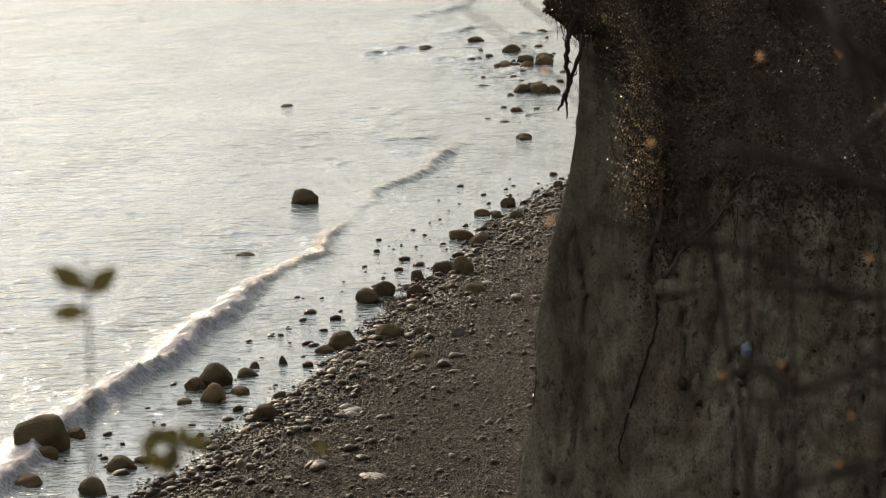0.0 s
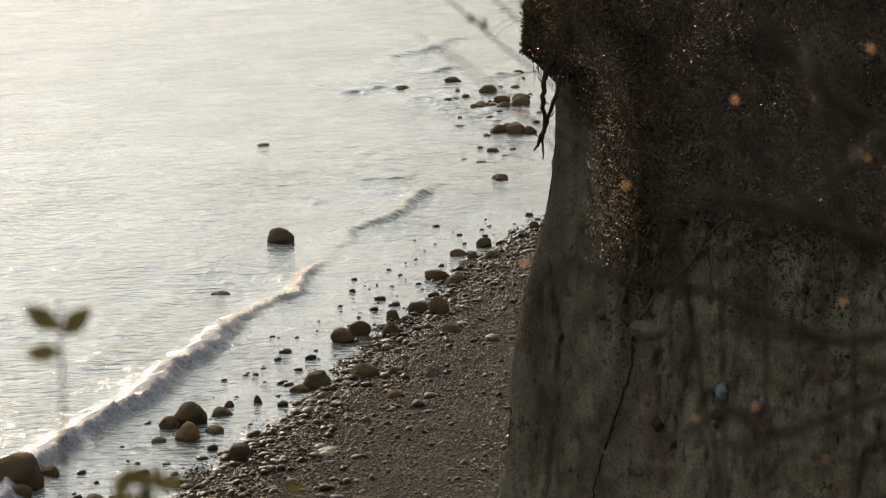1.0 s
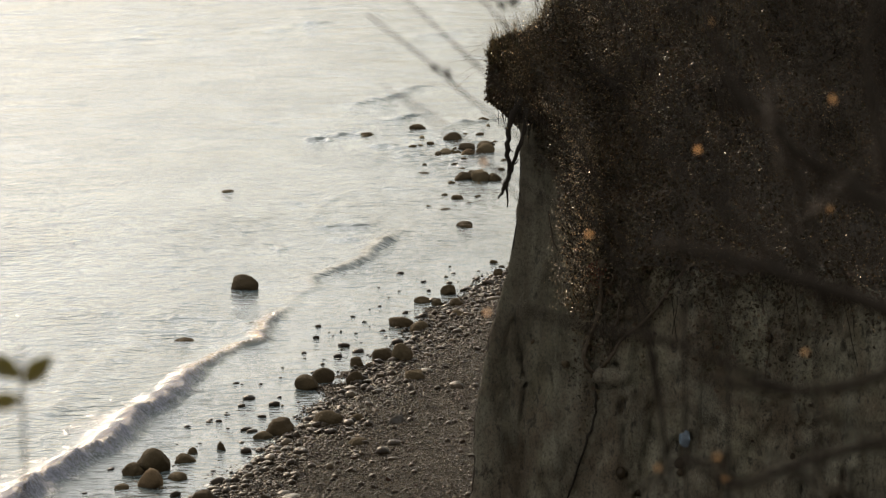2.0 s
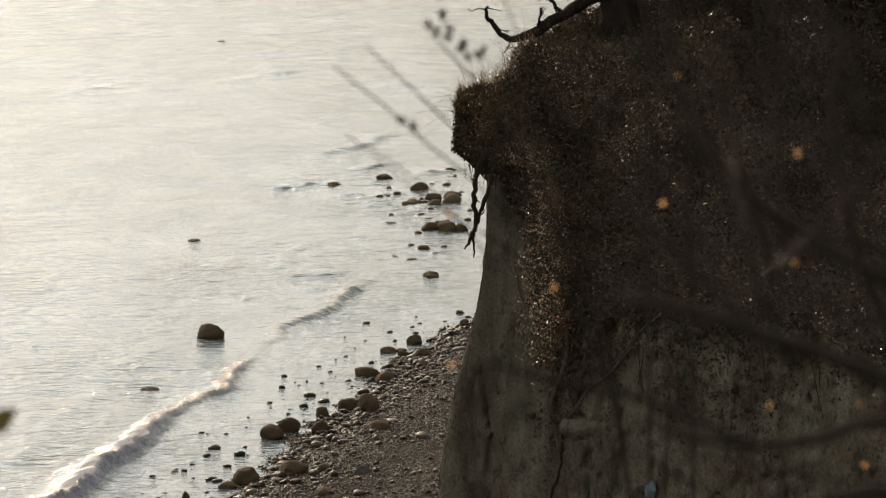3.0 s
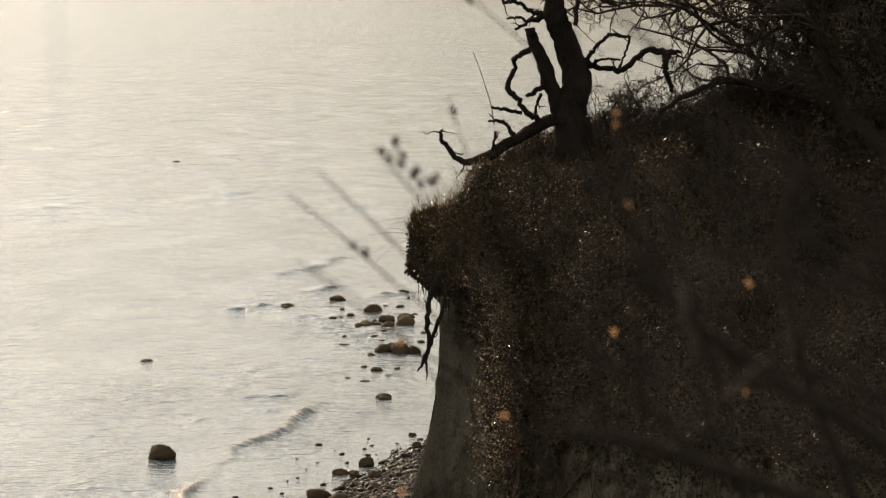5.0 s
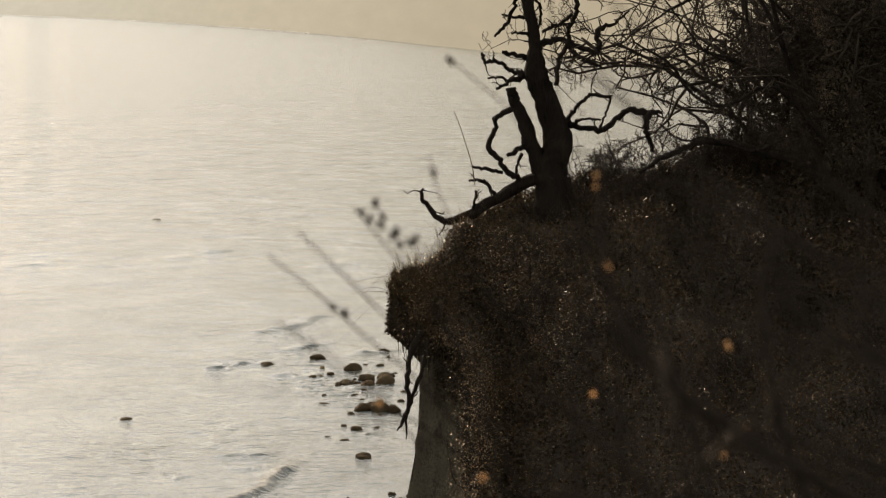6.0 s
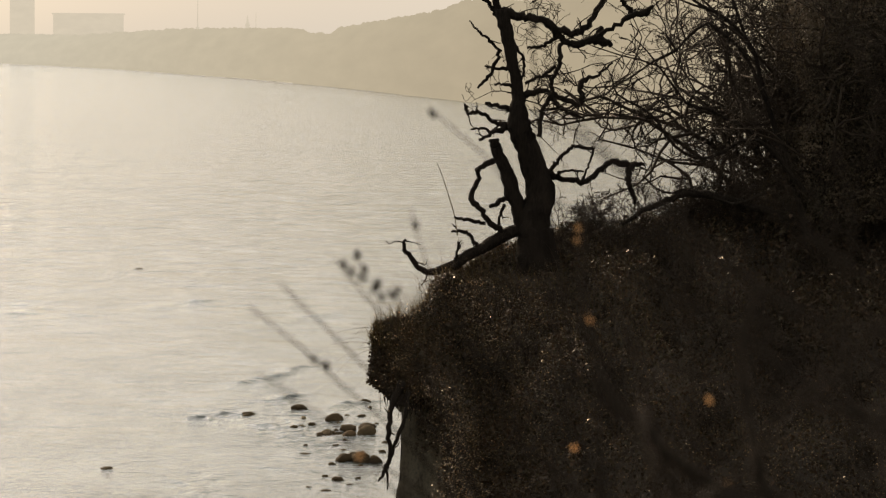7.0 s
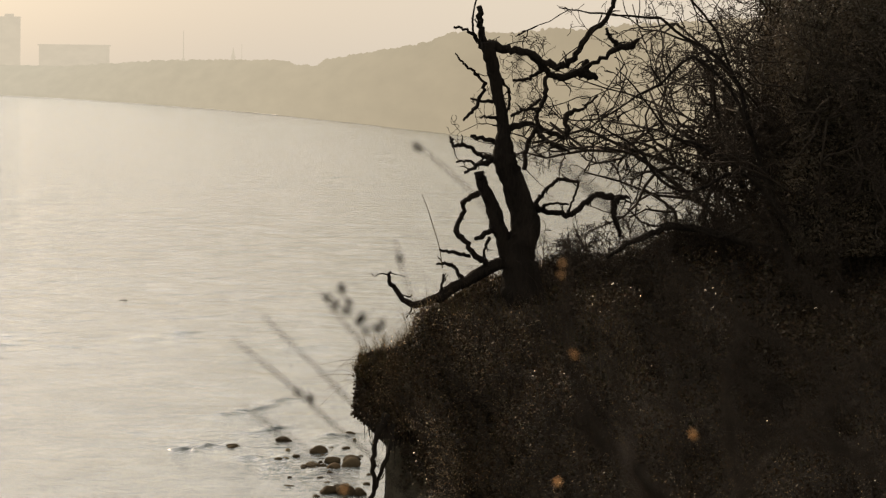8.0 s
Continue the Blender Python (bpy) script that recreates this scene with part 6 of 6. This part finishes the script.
    p = [(x, y, z, 1.35 * w) for x, y, z, w in p]
    tube("branch", p, WETTWIG, bush, sides=7, seed=20 + i)
for i, at in enumerate([(0.360, 3.500, 17.542), (0.237, 3.500, 17.448), (0.381, 3.500, 17.190), (0.313, 3.500, 17.178), (0.390, 3.500, 17.164), (0.461, 3.500, 17.127), (0.445, 3.500, 17.070), (0.121, 3.500, 17.362), (0.120, 3.500, 17.533), (0.481, 3.500, 17.309)]):
    glint(bush, at, 500 + i)
for i, at in enumerate([(0.513, 3.500, 17.594), (0.535, 3.500, 17.503), (0.509, 3.500, 17.472), (0.583, 3.500, 17.309), (0.590, 3.500, 17.238), (0.377, 3.500, 17.685), (0.447, 3.500, 17.541)]):
    glint(bush, at, 520 + i, 0.0031)
for i, at in enumerate([(0.362, 3.500, 17.788), (0.361, 3.500, 17.775), (0.374, 3.500, 17.688), (0.511, 3.500, 17.598)]):
    glint(bush, at, 540 + i, 0.0031)

far_bush = thing("foreground_shrub", "tangle of thin dark twigs reaching in close to the lens", "shrub")


def shoots(rows, thick_, bark, seed, name):
    """Tapered shoots through a few places, each led on to a stem beside them and down to the ground."""
    for i, row in enumerate(rows):
        p = [(x, y, z, thick_ * (0.6 + 0.5 * k / len(row))) for k, (x, y, z) in enumerate(row)]
        x, y, z, w = p[-1]
        led = [p[-1], (0.5 * x + 0.33, y + 0.03, z - 0.05, w * 1.1), (0.68, y + 0.05, z - 0.16, w * 1.3), (0.72, y + 0.1, 16.0, w * 1.8)]
        if bark is WETTWIG:
            tube(name, p + led[1:], bark, far_bush, sides=6, seed=seed + i)
        else:
            tube(name, p, bark, far_bush, "twig stretch coloured paler for the low sun on it", sides=6, seed=seed + i)
            tube(name, led, WETTWIG, far_bush, sides=6, seed=seed + i)


shoots((
    [(0.228, 2.3, 17.720), (0.249, 2.3, 17.690), (0.274, 2.3, 17.652), (0.299, 2.3, 17.622)],
    [(0.324, 2.2, 17.682), (0.359, 2.2, 17.661), (0.387, 2.2, 17.649), (0.428, 2.2, 17.630)],
    [(0.308, 2.6, 17.765), (0.327, 2.6, 17.732), (0.356, 2.6, 17.680), (0.375, 2.6, 17.622)],
    [(0.376, 2.4, 17.803), (0.398, 2.4, 17.755), (0.408, 2.4, 17.702), (0.395, 2.4, 17.650)],
    [(0.256, 2.3, 17.747), (0.281, 2.3, 17.705), (0.310, 2.3, 17.675), (0.343, 2.3, 17.653)],
    [(0.198, 2.5, 17.455), (0.248, 2.5, 17.416), (0.308, 2.5, 17.407), (0.372, 2.5, 17.384)],
    [(0.238, 2.4, 17.411), (0.277, 2.4, 17.383), (0.313, 2.4, 17.354), (0.357, 2.4, 17.334)],
    [(0.264, 2.5, 17.767), (0.292, 2.5, 17.731), (0.311, 2.5, 17.695), (0.353, 2.5, 17.649)],
    [(0.380, 2.4, 17.812), (0.399, 2.4, 17.773), (0.386, 2.4, 17.725), (0.405, 2.4, 17.663)],
    [(0.485, 2.6, 17.906), (0.501, 2.6, 17.840), (0.493, 2.6, 17.769), (0.514, 2.6, 17.636)],
), 0.0016, WETTWIG, 60, "branch")
# short stretches coloured as sunlit, each led on in the dark bark
shoots((
    [(0.320, 2.3, 17.645), (0.349, 2.3, 17.670)],
    [(0.383, 2.3, 17.705), (0.399, 2.3, 17.722)],
    [(0.303, 2.4, 17.712), (0.307, 2.4, 17.690), (0.312, 2.4, 17.664)],
    [(0.386, 2.4, 17.720), (0.388, 2.4, 17.685), (0.384, 2.4, 17.650)],
    [(0.286, 2.3, 17.726), (0.293, 2.3, 17.696), (0.299, 2.3, 17.667)],
    [(0.288, 2.4, 17.588), (0.318, 2.4, 17.612), (0.353, 2.4, 17.639)],
    [(0.301, 2.4, 17.724), (0.307, 2.4, 17.698), (0.315, 2.4, 17.667)],
    [(0.498, 2.5, 17.705), (0.508, 2.5, 17.668), (0.511, 2.5, 17.636)],
), 0.0007, SUNTWIG, 90, "twig")
fr_ = random.Random(19)
fan = []
for i in range(30):
    y, z0, rise, far_x = fr_.uniform(2.0, 3.0), fr_.uniform(17.2, 17.75), fr_.uniform(0.0, 0.28), fr_.uniform(0.22, 0.5)
    fan.append([(0.66 + (far_x - 0.66) * q, y, z0 + rise * q ** 1.4 + fr_.uniform(-0.008, 0.008)) for q in (1.0, 0.8, 0.6, 0.4, 0.2, 0.0)])
shoots(fan, 0.0018, WETTWIG, 120, "twig")
